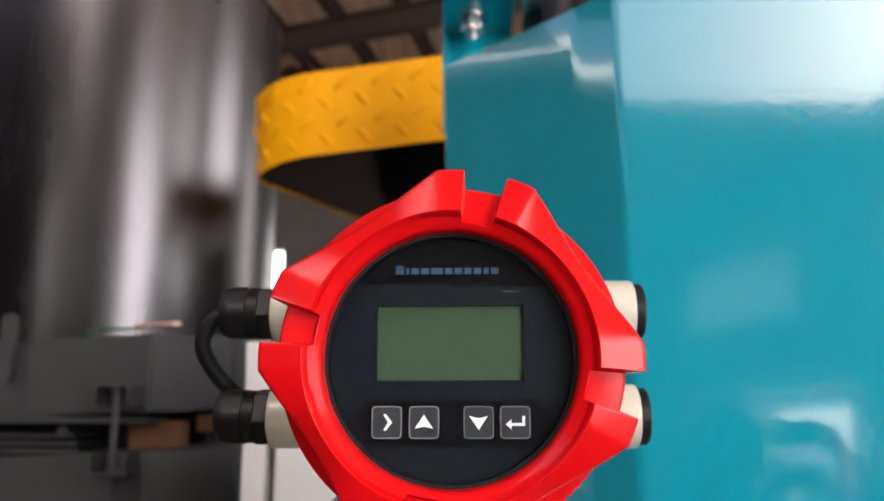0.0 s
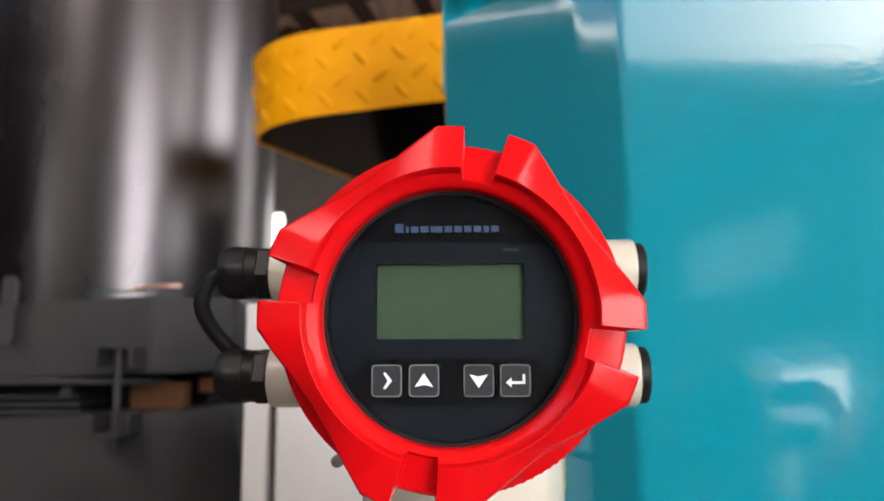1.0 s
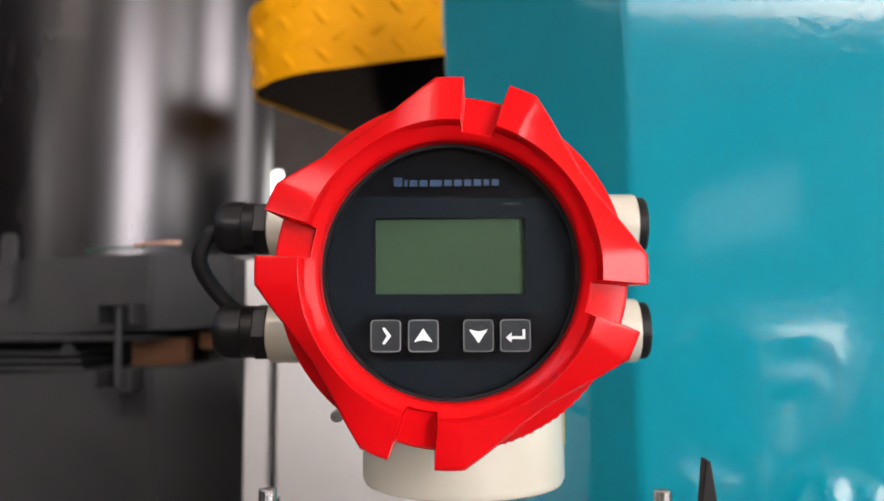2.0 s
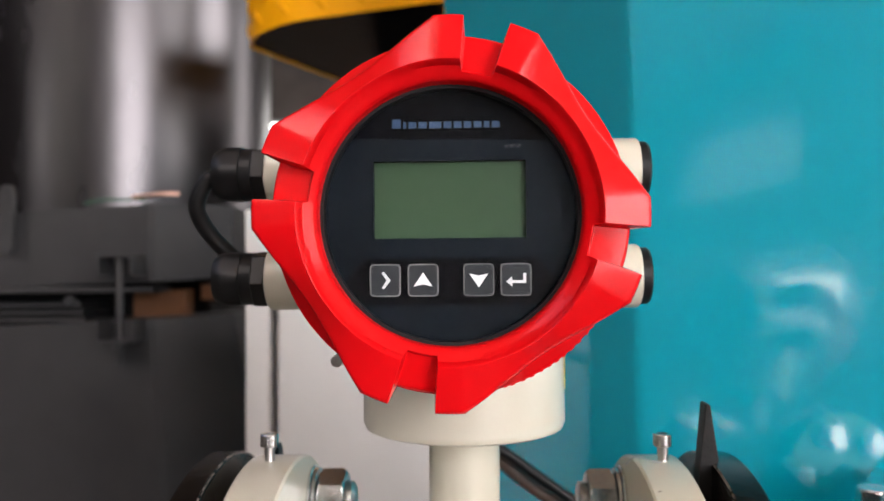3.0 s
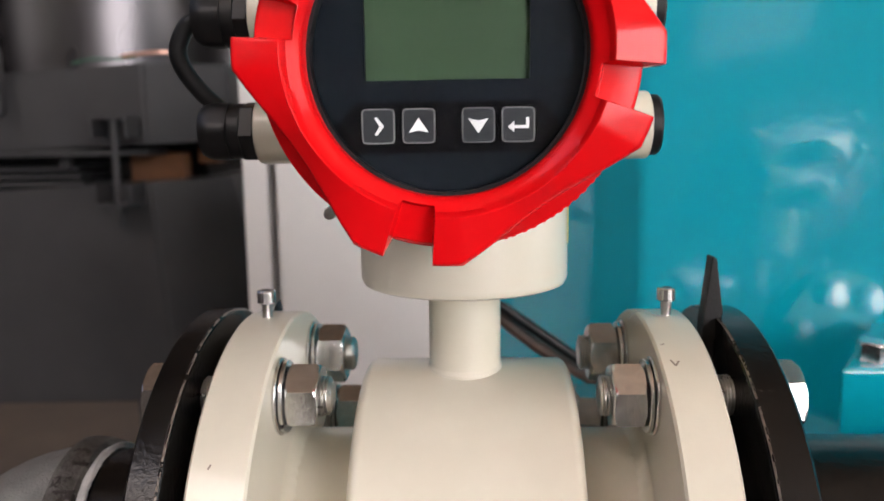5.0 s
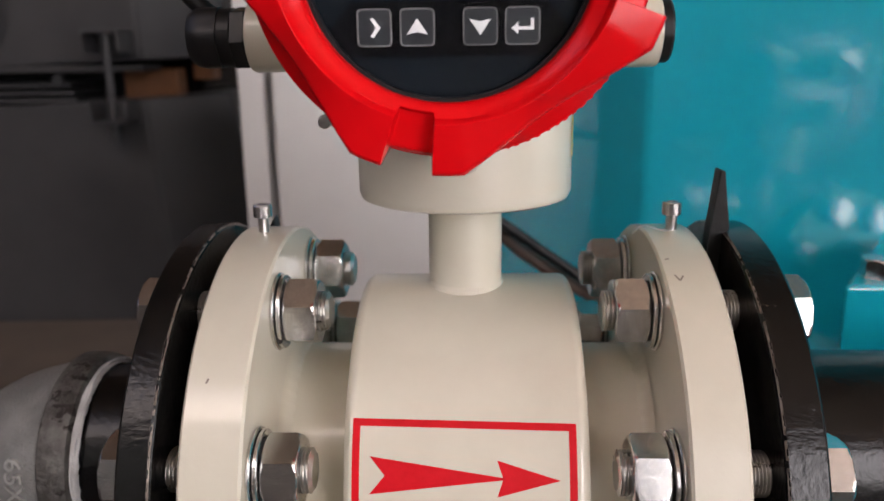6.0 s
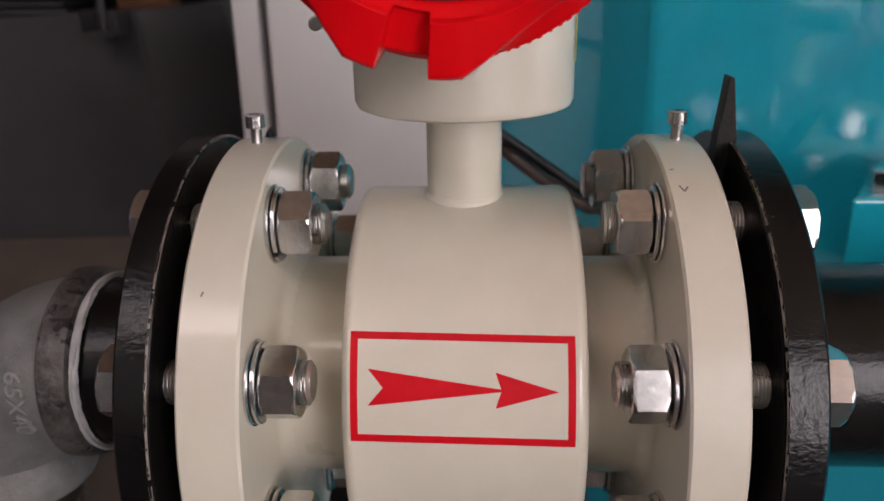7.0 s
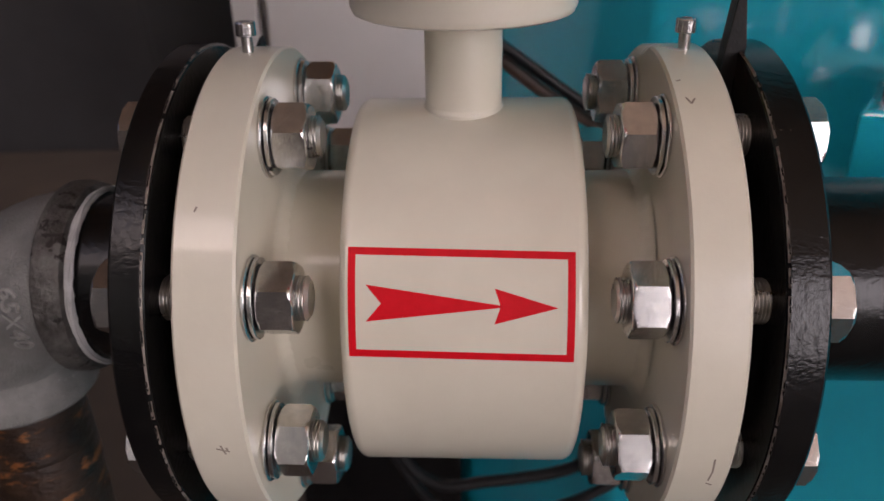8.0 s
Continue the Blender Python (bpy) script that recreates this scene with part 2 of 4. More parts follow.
def hose(points, r, seg=16, steps=10):
    path = smooth_path(points, steps)
    bm = bmesh.new()
    rings, side = [], Vector((0.3, 0.5, 0.8)).normalized()
    for i, p in enumerate(path):
        d = (path[min(i + 1, len(path) - 1)] - path[max(i - 1, 0)]).normalized()
        side = (side - d * side.dot(d)).normalized()
        up = d.cross(side)
        rings.append([bm.verts.new(p + r * (math.cos(2 * math.pi * k / seg) * side + math.sin(2 * math.pi * k / seg) * up)) for k in range(seg)])
    for a, b in zip(rings, rings[1:]):
        for k in range(seg):
            bm.faces.new((a[k], a[(k + 1) % seg], b[(k + 1) % seg], b[k]))
    bm.faces.new(rings[0][::-1])
    bm.faces.new(rings[-1])
    return bm


def lettering(text, size, m, depth=0.0002, shear=0.0, bold=0.0):
    """Built-in letters as a mesh, centred on m's origin in its x, y plane."""
    cu = bpy.data.curves.new("letters", "FONT")
    cu.body, cu.size, cu.extrude, cu.align_x, cu.align_y, cu.shear, cu.offset = text, size, depth, "CENTER", "CENTER", shear, bold
    ob = bpy.data.objects.new("letters", cu)
    me = bpy.data.meshes.new_from_object(ob)
    bm = bmesh.new()
    bm.from_mesh(me)
    bmesh.ops.transform(bm, matrix=m, verts=bm.verts)
    bpy.data.objects.remove(ob)
    bpy.data.curves.remove(cu)
    bpy.data.meshes.remove(me)
    return bm


def pierced_wall(openings, x0, x1, y0, y1, z0, z1):
    """A wall along x with rectangular openings (x0, x1, z0, z1) through it, built from butted blocks."""
    bm = bmesh.new()
    xs = sorted({x0, x1, *[v for o in openings for v in o[:2]]})
    for a, b in zip(xs, xs[1:]):
        holes = sorted(o[2:] for o in openings if o[0] <= a and o[1] >= b)
        z = z0
        for h0, h1 in holes:
            if h0 > z:
                block(a, y0, z, b, y1, h0, 0, bm=bm)
            z = h1
        if z1 > z:
            block(a, y0, z, b, y1, z1, 0, bm=bm)
    return bm


# ---- the hall ----
tagged(part("floor", block(-9, -7.5, -0.2, 9, 12, 0.0, 0), CONCRETE, None), "worn brown concrete workshop floor", "floor", kind="structure")
WEST = pierced_wall([], -7.5, 12, 0, 0.3, 0, 6.59)
bmesh.ops.transform(WEST, matrix=Matrix(((0, 1, 0, -9.3), (1, 0, 0, 0), (0, 0, 1, 0), (0, 0, 0, 1))), verts=WEST.verts)
NORTH = [(-4.6, -2.97, 2.4, 3.55), (1.0, 4.0, 2.4, 3.8)]
tagged(part("backdrop", block(-6, 14.8, 0, 9, 15, 7, 0), OUTDOORS, None), "bright yard beyond the end wall", "backdrop", kind="structure")
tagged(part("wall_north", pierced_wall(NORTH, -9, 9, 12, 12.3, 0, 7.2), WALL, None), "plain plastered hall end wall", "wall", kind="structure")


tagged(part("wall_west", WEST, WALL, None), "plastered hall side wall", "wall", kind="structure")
OPENINGS = [(2.8, 7.3, 0.0, 5.2), (-4.4, -1.9, 1.8, 6.3), (-7.3, -5.0, 2.72, 3.5), (-7.6, -5.6, 4.7, 5.7)]
tagged(part("wall_south", pierced_wall(OPENINGS, -9, 9, -7.8, -7.5, 0, 7.2), BRIGHTENING_WALL, None), "unseen plastered hall wall, paled to brighten reflections, with a wide doorway and windows", "wall", kind="structure")
tagged(part("window_2", block(-4.4, -7.68, 1.8, -1.9, -7.66, 6.3, 0), DIM_PANE, None), "large unseen translucent pane added to dim the window", "window", kind="structure")
tagged(part("window_1", block(-7.6, -7.68, 4.7, -5.6, -7.66, 5.7, 0), DIM_PANE, None), "unseen translucent pane added to dim a window high in the wall", "window", kind="structure")
EAST = pierced_wall([(-7.0, -2.2, 1.2, 6.0), (0.0, 4.0, 1.4, 5.8), (6.5, 9.5, 1.4, 5.8)], -7.5, 12, 0, 0.3, 0, 7.2)
bmesh.ops.transform(EAST, matrix=Matrix(((0, 1, 0, 9), (1, 0, 0, 0), (0, 0, 1, 0), (0, 0, 0, 1))), verts=EAST.verts)
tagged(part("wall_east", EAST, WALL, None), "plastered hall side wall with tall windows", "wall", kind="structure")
tagged(part("backdrop", block(-13, -9, -0.2, -12.8, 14, 9, 0), OUTDOORS, None), "bright overcast yard outside the hall", "backdrop", kind="structure")
tagged(part("backdrop", block(12.8, -9, -0.2, 13, 14, 9, 0), OUTDOORS, None), "bright overcast yard outside the hall", "backdrop", kind="structure")
tagged(part("backdrop", block(-12.7, -11.2, -0.2, 12.7, -11, 9, 0), OUTDOORS, None), "bright overcast yard outside the hall", "backdrop", kind="structure")
tagged(part("ground", block(-12.7, -11, -0.25, 12.7, -7.8, -0.02, 0), CONCRETE, None), "pale concrete yard outside the doorway", "ground", kind="structure")


def roof():
    bm = bmesh.new()
    n, z0 = 240, 6.6
    prev = None
    for i in range(n + 1):
        x = -9 + 18 * i / n
        z = z0 + (0.05 if i % 4 < 2 else 0.0)
        spans = [(-7.8, 12.3)]
        if -7.6 < x < -1.0:
            lo, hi = max(-7.8, -11.64 - 1.21 * x), max(-7.6, -6.92 - 1.2 * x)
            spans = [(-7.8, lo), (hi, 12.3)]
        elif x <= -7.6:
            spans = [(-7.8, 0.2), (3.4, 12.3)]
        rows = [(bm.verts.new((x, a, z)), bm.verts.new((x, b, z)), bm.verts.new((x, b, z + 0.02)), bm.verts.new((x, a, z + 0.02))) for a, b in spans]
        if prev:
            for A, B in zip(prev[-len(rows):], rows[-len(prev):]):
                bm.faces.new((A[0], B[0], B[1], A[1]))
                bm.faces.new((A[2], B[2], B[3], A[3]))
        prev = rows
    return bm


tagged(part("ceiling", roof(), ROOF, None, smooth=0), "beige profiled sheet roof of the hall", "ceiling", kind="structure")


def i_beam(a, b, depth, width, web=0.012):
    """A rolled beam from a to b."""
    a, b = Vector(a), Vector(b)
    h, w, f = depth / 2, width / 2, depth * 0.08
    s = web / 2
    outline = [(-w, -h), (w, -h), (w, -h + f), (s, -h + f), (s, h - f), (w, h - f), (w, h), (-w, h), (-w, h - f), (-s, h - f), (-s, -h + f), (-w, -h + f)]
    d = (b - a)
    m = Matrix.Translation(a) @ d.to_track_quat("Z", "Y").to_matrix().to_4x4()
    return prism(outline, 0, d.length, m)

BEAMS = [((-7.4, 11.5, 6.05), (7.4, 6.4, 6.05), 0.34), ((-7.4, 6.5, 6.05), (7.4, 1.4, 6.05), 0.34)]
for a, b, d in BEAMS:
    tagged(part("roof_beam", i_beam(a, b, d, 0.2), BEAM, None), "brown painted steel roof beam", "beam", "roof beams", "structure")
for i in range(11):
    x = -7.7 + 0.98 * i
    tagged(part("purlin", i_beam((x + 0.3, 0.0, 6.45), (x + 2.3, 11.9, 6.45), 0.24, 0.14), BEAM, None), "dark brown steel purlin under the roof sheets", "purlin", "roof purlins", "structure")

# ---- the flow meter ----
Z0 = 1.0                # height of the pipe's axis
AXIS = Matrix.Translation((0, 0, Z0)) @ TO_X
meter = thing("flow_meter", (0, 0, Z0), "cream electromagnetic flow meter with a red-rimmed display head", "flow meter")


def sensor_body():
    r, w0, w1 = 0.0772, -0.0425, 0.0440
    e = 0.0042
    pro = [(0.045, w0)]
    for k in range(7):
        a = math.pi / 2 * k / 6
        pro.append((r - e + e * math.sin(a), w0 + e - e * math.cos(a)))
    for k in range(7):
        a = math.pi / 2 * k / 6
        pro.append((r - e + e * math.cos(a), w1 - e + e * math.sin(a)))
    pro.append((0.045, w1))
    return lathe(pro, AXIS, 128)


body = part("body", sensor_body(), CREAM, meter, "cream painted round sensor housing")
part("spool", lathe([(0.0465, -0.0755), (0.0465, -0.041), (0.0465, 0.041), (0.0465, 0.0755)], AXIS, 96), CREAM, meter)
for s in (-1, 1):
    # the flange and the weld that joins it to the spool
    x0, x1 = (-0.0930, -0.0718) if s < 0 else (0.0722, 0.0915)
    part("flange", ring(0.040, 0.0985, x0, x1, AXIS, 160, 0.0009), CREAM, meter, "thick cream painted flange")
    weld = bmesh.new()
    rings = []
    n = 180
    for i in range(n):
        a = 2 * math.pi * i / n
        rip = 0.0006 * math.sin(a * 60) + 0.0003 * math.sin(a * 17)
        row = []
        for k in range(6):
            b = math.pi / 2 * k / 5
            rr = 0.0460 + (0.0065 + rip) * (1 - math.sin(b))
            hh = s * (0.0718 - (0.0065 + rip) * (1 - math.cos(b)))
            row.append(weld.verts.new(AXIS @ Vector((rr * math.cos(a), rr * math.sin(a), hh))))
        rings.append(row)
    for i in range(n):
        for k in range(5):
            weld.faces.new((rings[i][k], rings[(i + 1) % n][k], rings[(i + 1) % n][k + 1], rings[i][k + 1]))
    part("weld_bead", weld, CREAM, meter, smooth=60)

# neck with its welded foot
part("neck", lathe([(0.0162, 0.0690), (0.0161, 0.0764), (0.0157, 0.0772), (0.0152, 0.0779), (0.0150, 0.0786), (0.0150, 0.117)], Matrix.Translation((0, 0, Z0)), 64), CREAM, meter)

HX, HZ = -0.0026, 1.1968      # the display's middle
part("head_base", rod(0.0425, 1.1130, 1.168, Matrix(), 96, 0.0035), CREAM, meter, "short upright cream cylinder under the head")


def housing():
    m = Matrix.Translation((HX, 0, HZ)) @ TO_Y
    pro = [(0.030, -0.080), (0.0500, -0.080), (0.0520, -0.076), (0.0520, 0.030), (0.0535, 0.031), (0.0535, 0.046), (0.0510, 0.050), (0.020, 0.052)]
    return lathe(pro, m, 96)


part("housing", housing(), CREAM, meter, "round cream head housing")


def bezel():
    """The screwed red cover: four slots, each between two raised lugs, with the rim drawn in between the lugs over a round skirt."""
    R, mid, floor_, skirt = 0.0602, 0.0507, 0.0548, 0.0566
    lug = 15.5
    cuts = [-45, -41, -37, -33, -29, -25.5, -22, -19, -16.6, -15.5, -14, -11, -8, -6.9, -6.1, -3, 0, 3, 6.1, 6.9, 8, 11, 14, 15.5, 16.6, 19, 22, 25.5, 29, 33, 37, 41]
    bm = bmesh.new()
    rows = []
    for th, d in [(78.5 + 90 * q + d, d) for q in range(4) for d in cuts]:
        a, ad = radians(th), abs(d)
        slot_here = ad <= 6.3
        u = max(0.0, min(1.0, (ad - lug) / (45 - lug)))
        w = math.sin(u * math.pi / 2)
        ro = floor_ if slot_here else R + (mid - R) * w ** 0.9
        # inner cone, then the step up to the lug plate, the plate itself, its edge and the skirt below it
        pts = [(0.0404, -0.0945), (0.0405, -0.0992), (0.0409, -0.1002), (0.0416, -0.1010), (0.0426, -0.1017)]
        if slot_here:
            pts += [(0.0429, -0.1018), (0.0432, -0.1014), (0.0437, -0.0996), (ro - 0.0012, -0.0990), (ro - 0.0004, -0.0986), (ro, -0.0978), (ro, -0.0935), (ro, -0.0905)]
        else:
            lift = 0.0012 * (1 - w)
            back = 0.0018 * w
            pts += [(0.0445, -0.1030), (0.0451, -0.1044 - lift * 0.7), (0.0458, -0.1050 - lift),
                    (ro - 0.0014, -0.1036 + back - lift * 0.4), (ro - 0.0004, -0.1030 + back), (ro, -0.1020 + back), (ro, -0.0965 + back * 0.5), (ro - 0.0012 * (1 - u), -0.0925)]
        pts += [(skirt, -0.0885), (skirt, -0.0700), (skirt - 0.0008, -0.0662), (0.0500, -0.0655)]
        rows.append([bm.verts.new((HX + r * math.cos(a), y, HZ + r * math.sin(a))) for r, y in pts])
    n = len(rows)
    for i in range(n):
        A, B = rows[i], rows[(i + 1) % n]
        for k in range(len(A) - 1):
            bm.faces.new((A[k], A[k + 1], B[k + 1], B[k]))
    bmesh.ops.recalc_face_normals(bm, faces=bm.faces)
    sharp = [e for e in bm.edges if len(e.link_faces) == 2 and e.calc_face_angle(0) > radians(38)]
    bmesh.ops.bevel(bm, geom=sharp, offset=0.0004, segments=2, affect="EDGES", profile=0.5, clamp_overlap=True)
    return bm


cover = part("cover", bezel(), RED, meter, "glossy red screw-on cover with four slots", smooth=50)
# worn raised casting marks on the cover's skirt, too small to read
marks = bmesh.new()
rm = random.Random(31)
for row, y in enumerate((-0.0862, -0.0826, -0.0790)):
    for k in range(13):
        a = radians(-76 + 3.1 * k + rm.uniform(-0.5, 0.5))
        m = Matrix.Translation((HX + 0.0566 * math.cos(a), y, HZ + 0.0566 * math.sin(a))) @ Matrix.Rotation(-a, 4, "Y")
        block(-0.0004, -0.0013, -rm.uniform(0.0004, 0.0011), 0.0004, 0.0013, rm.uniform(0.0004, 0.0011), 0, m, marks)
part("cast_marks", marks, RED, cover, smooth=0)
DISP = Matrix.Translation((HX, 0, HZ)) @ TO_Y
FACE = -0.0900


def on_face(x, z, lift=0.0):
    """A pose on the display's face, x to the right and y up, looking out at the viewer."""
    return Matrix.Translation((HX + x, FACE - lift, HZ + z)) @ Matrix.Rotation(radians(90), 4, "X")


LX0, LX1, LZ0, LZ1 = -0.0243, 0.0238, -0.0070, 0.0174


def pierced_face():
    """The round face with the screen's window cut through it."""
    bm = bmesh.new()
    m = on_face(0, 0)
    n = 96
    rim = [bm.verts.new(m @ Vector((0.0398 * math.cos(2 * math.pi * i / n), 0.0398 * math.sin(2 * math.pi * i / n), 0))) for i in range(n)]
    hole = [bm.verts.new(m @ Vector((x, y, 0))) for x, y in ((LX0, LZ0), (LX1, LZ0), (LX1, LZ1), (LX0, LZ1))]
    deep = [bm.verts.new(m @ Vector((x, y, -0.0028))) for x, y in ((LX0, LZ0), (LX1, LZ0), (LX1, LZ1), (LX0, LZ1))]
    back = [bm.verts.new(m @ Vector((0.0398 * math.cos(2 * math.pi * i / n), 0.0398 * math.sin(2 * math.pi * i / n), -0.011))) for i in range(n)]
    edges = [bm.edges.new((rim[i], rim[(i + 1) % n])) for i in range(n)] + [bm.edges.new((hole[i], hole[(i + 1) % 4])) for i in range(4)]
    bmesh.ops.triangle_fill(bm, edges=edges, use_beauty=True)
    for i in range(4):
        bm.faces.new((hole[i], hole[(i + 1) % 4], deep[(i + 1) % 4], deep[i]))
    for i in range(n):
        bm.faces.new((rim[i], rim[(i + 1) % n], back[(i + 1) % n], back[i]))
    return bm


display = part("display", pierced_face(), GLASS_PANEL, meter, "black round display face")
part("seal_ring", ring(0.0394, 0.0410, -0.0952, -0.0900, DISP, 96, 0.0004), RUBBER, meter)

def rounded(x0, y0, x1, y1, r, n=5):
    out = []
    for cx, cy, a0 in ((x1 - r, y0 + r, -90), (x1 - r, y1 - r, 0), (x0 + r, y1 - r, 90), (x0 + r, y0 + r, 180)):
        for k in range(n + 1):
            a = radians(a0 + 90 * k / n)
            out.append((cx + r * math.cos(a), cy + r * math.sin(a)))
    return out


part("screen", prism([(LX0, LZ0), (LX1, LZ0), (LX1, LZ1), (LX0, LZ1)], -0.0030, -0.0024, on_face(0, 0)), LCD, display, "green unlit liquid-crystal screen", smooth=0)
part("key_panel", prism([(-0.0325, -0.0200), (-0.0270, -0.0133), (0.0270, -0.0133), (0.0325, -0.0200), (0.0330, -0.0215), (0.0270, -0.0280), (-0.0270, -0.0280), (-0.0330, -0.0215)], 0.0001, 0.0009, on_face(0, 0)), PANEL_DARK, display, smooth=0)

# black printed field above the screen
SEG = [(0.0392 * math.cos(radians(a)), 0.0392 * math.sin(radians(a))) for a in range(37, 144, 4)]
part("mark_panel", prism(SEG, 0.0001, 0.0004, on_face(0, 0)), PANEL_DARK, display, smooth=0)
smear = random.Random(12)
for k in range(7):
    x, z = 0.0172 + 0.0008 * k + smear.uniform(-0.0003, 0.0003), 0.0214 + smear.uniform(-0.0006, 0.0006)
    part("smudge", block(x, z, 0.0004, x + smear.uniform(0.0003, 0.0009), z + smear.uniform(0.0003, 0.0008), 0.0005, 0, on_face(0, 0)), KEY_RIM, display, "pale worn smudge", smooth=0)

GLYPHS = {
    "next": [[(-0.0011, 0.0024), (-0.0003, 0.0027), (0.0018, 0.0), (-0.0003, -0.0027), (-0.0011, -0.0024), (0.0004, 0.0)]],
    "up": [[(-0.0030, -0.0020), (0.0, -0.0013), (0.0030, -0.0020), (0.0, 0.0024)]],
    "down": [[(-0.0030, 0.0020), (0.0, -0.0024), (0.0030, 0.0020), (0.0, 0.0013)]],
    "enter": [[(-0.0031, -0.0006), (-0.0012, 0.0010), (-0.0012, -0.0002), (0.0022, -0.0002), (0.0022, 0.0020), (0.0031, 0.0020), (0.0031, -0.0011), (-0.0012, -0.0011), (-0.0012, -0.0022)]],
}
for x, key in ((-0.0206, "next"), (-0.0087, "up"), (0.0087, "down"), (0.0203, "enter")):
    k = part("button", prism(rounded(-0.0045, -0.0048, 0.0045, 0.0048, 0.0012), 0.0009, 0.0019, on_face(x, -0.0202)), KEY, display, "small square button with a pale symbol")
    rim = bmesh.new()
    outer, inner = rounded(-0.0048, -0.0051, 0.0048, 0.0051, 0.0014), rounded(-0.0044, -0.0047, 0.0044, 0.0047, 0.0011)
    loops = [[rim.verts.new(on_face(x, -0.0202) @ Vector((px, py, h))) for px, py in pts] for pts, h in ((outer, 0.0009), (outer, 0.0021), (inner, 0.0021), (inner, 0.0009))]
    for A, B in zip(loops, loops[1:]):
        for i in range(len(A)):
            rim.faces.new((A[i], A[(i + 1) % len(A)], B[(i + 1) % len(A)], B[i]))
    part("button_rim", rim, KEY_RIM, k)
    g = GLYPHS[key][0]
    part("symbol", prism(g, 0.0019, 0.0021, on_face(x, -0.0202)), WHITE_INK, k, smooth=0)
# the maker's mark: a row of plain blue bars
x = -0.0182
for i, w in enumerate((0.0027, 0.0009, 0.0024, 0.0025, 0.0038, 0.0024, 0.0024, 0.0023, 0.0024, 0.0017, 0.0024)):
    part("mark_bar", block(x, 0.0277, 0, x + w, 0.0297 if i else 0.0306, 0.0006, 0, on_face(0, 0)), BLUE_INK, display, smooth=0)
    x += w + 0.0008
part("glass", lathe([(0.0402, -0.0950), (0.0402, -0.0935)], DISP, 96), GLASS, meter, "clear flat cover glass").visible_shadow = False

# cable entries on both sides of the head
for z in (1.2215, 1.1765):
    for s in (-1, 1):
        m = Matrix.Translation((0, 0.0, z)) @ TO_X
        a, b = sorted((s * 0.035, s * (0.083 if s < 0 else 0.0745)))
        part("cable_boss", rod(0.0135, a, b, m, 48, 0.0016), CREAM, meter)
    # blanking plug
    part("plug", lathe([(0.0120, 0.0745), (0.0120, 0.0775), (0.0112, 0.0785), (0.0085, 0.0788), (0.0080, 0.0775)], Matrix.Translation((0, 0.0, z)) @ TO_X, 40), RUBBER, meter, "black plastic blanking plug")


def hexagon(r, turn=0.0):
    return [(r * math.cos(radians(60 * k + turn)), r * math.sin(radians(60 * k + turn))) for k in range(6)]


def gland(z):
    g = thing("cable_gland", (-0.083, 0.0, z), "black plastic cable gland screwed into the meter head", "cable gland", "cable glands of the meter head")
    m = Matrix.Translation((0, 0.0, z)) @ TO_X
    part("hex_body", prism(hexagon(0.0125, 10), -0.0890, -0.0832, m, 0.0006, 2), RUBBER, g)
    part("collar", lathe([(0.0112, -0.0955), (0.0112, -0.0890)], m, 40), RUBBER, g)
    # dome nut with six soft flats
    bm = bmesh.new()
    rows, n = [], 72
    for r, h, flat in ((0.0119, -0.0940, 1), (0.0119, -0.1005, 1), (0.0113, -0.1035, 0.6), (0.0098, -0.1060, 0), (0.0060, -0.1072, 0)):
        rows.append([bm.verts.new(m @ Vector((r * (1 + flat * 0.035 * math.cos(12 * math.pi * i / n)) * math.cos(2 * math.pi * i / n), r * (1 + flat * 0.035 * math.cos(12 * math.pi * i / n)) * math.sin(2 * math.pi * i / n), h))) for i in range(n)])
    for A, B in zip(rows, rows[1:]):
        for i in range(n):
            bm.faces.new((A[i], A[(i + 1) % n], B[(i + 1) % n], B[i]))
    bm.faces.new(rows[0])
    bm.faces.new(rows[-1])
    part("dome_nut", bm, RUBBER, g)


gland(1.2215)
gland(1.1765)
tagged(part("signal_cable", hose([(-0.103, 0, 1.2215), (-0.1105, 0, 1.2190), (-0.1155, 0.001, 1.208), (-0.1110, 0.006, 1.196), (-0.100, 0.012, 1.184), (-0.084, 0.024, 1.172), (-0.066, 0.05, 1.160), (-0.045, 0.12, 1.125), (-0.015, 0.19, 1.085), (0.025, 0.20, 1.056), (0.053, 0.20, 1.036), (0.085, 0.20, 1.014), (0.13, 0.205, 0.985), (0.145, 0.21, 0.94), (0.11, 0.22, 0.86), (0.06, 0.26, 0.83), (-0.02, 0.40, 0.86)], 0.0036), RUBBER, None),
       "black rubber cable bent down from the gland", "cable")

# flow-direction plate on the front of the housing
LAB_A = radians(20.6)     # how far the plate's middle stands above the level of the axis


def on_housing(x, s, lift):
    """x along the pipe, s up round the housing from the plate's middle, lift off its surface."""
    a = LAB_A + s / 0.0772
    r = 0.0772 + lift
    return Vector((x, -r * math.cos(a), Z0 + r * math.sin(a)))


def curved(points, lift0, lift1, cols=24):
    """A flat outline laid on the housing, with a little thickness."""
    bm = prism(points, 0, 1)
    bmesh.ops.triangulate(bm, faces=bm.faces)
    for k in range(3):
        long_ = [e for e in bm.edges if abs(e.verts[0].co.y - e.verts[1].co.y) > 0.004]
        if long_:
            bmesh.ops.subdivide_edges(bm, edges=long_, cuts=1)
    for v in bm.verts:
        v.co = on_housing(v.co.x, v.co.y, lift0 + (lift1 - lift0) * v.co.z)
    return bm


W, H = 0.0390, 0.0193
tilt = math.tan(radians(1.2))
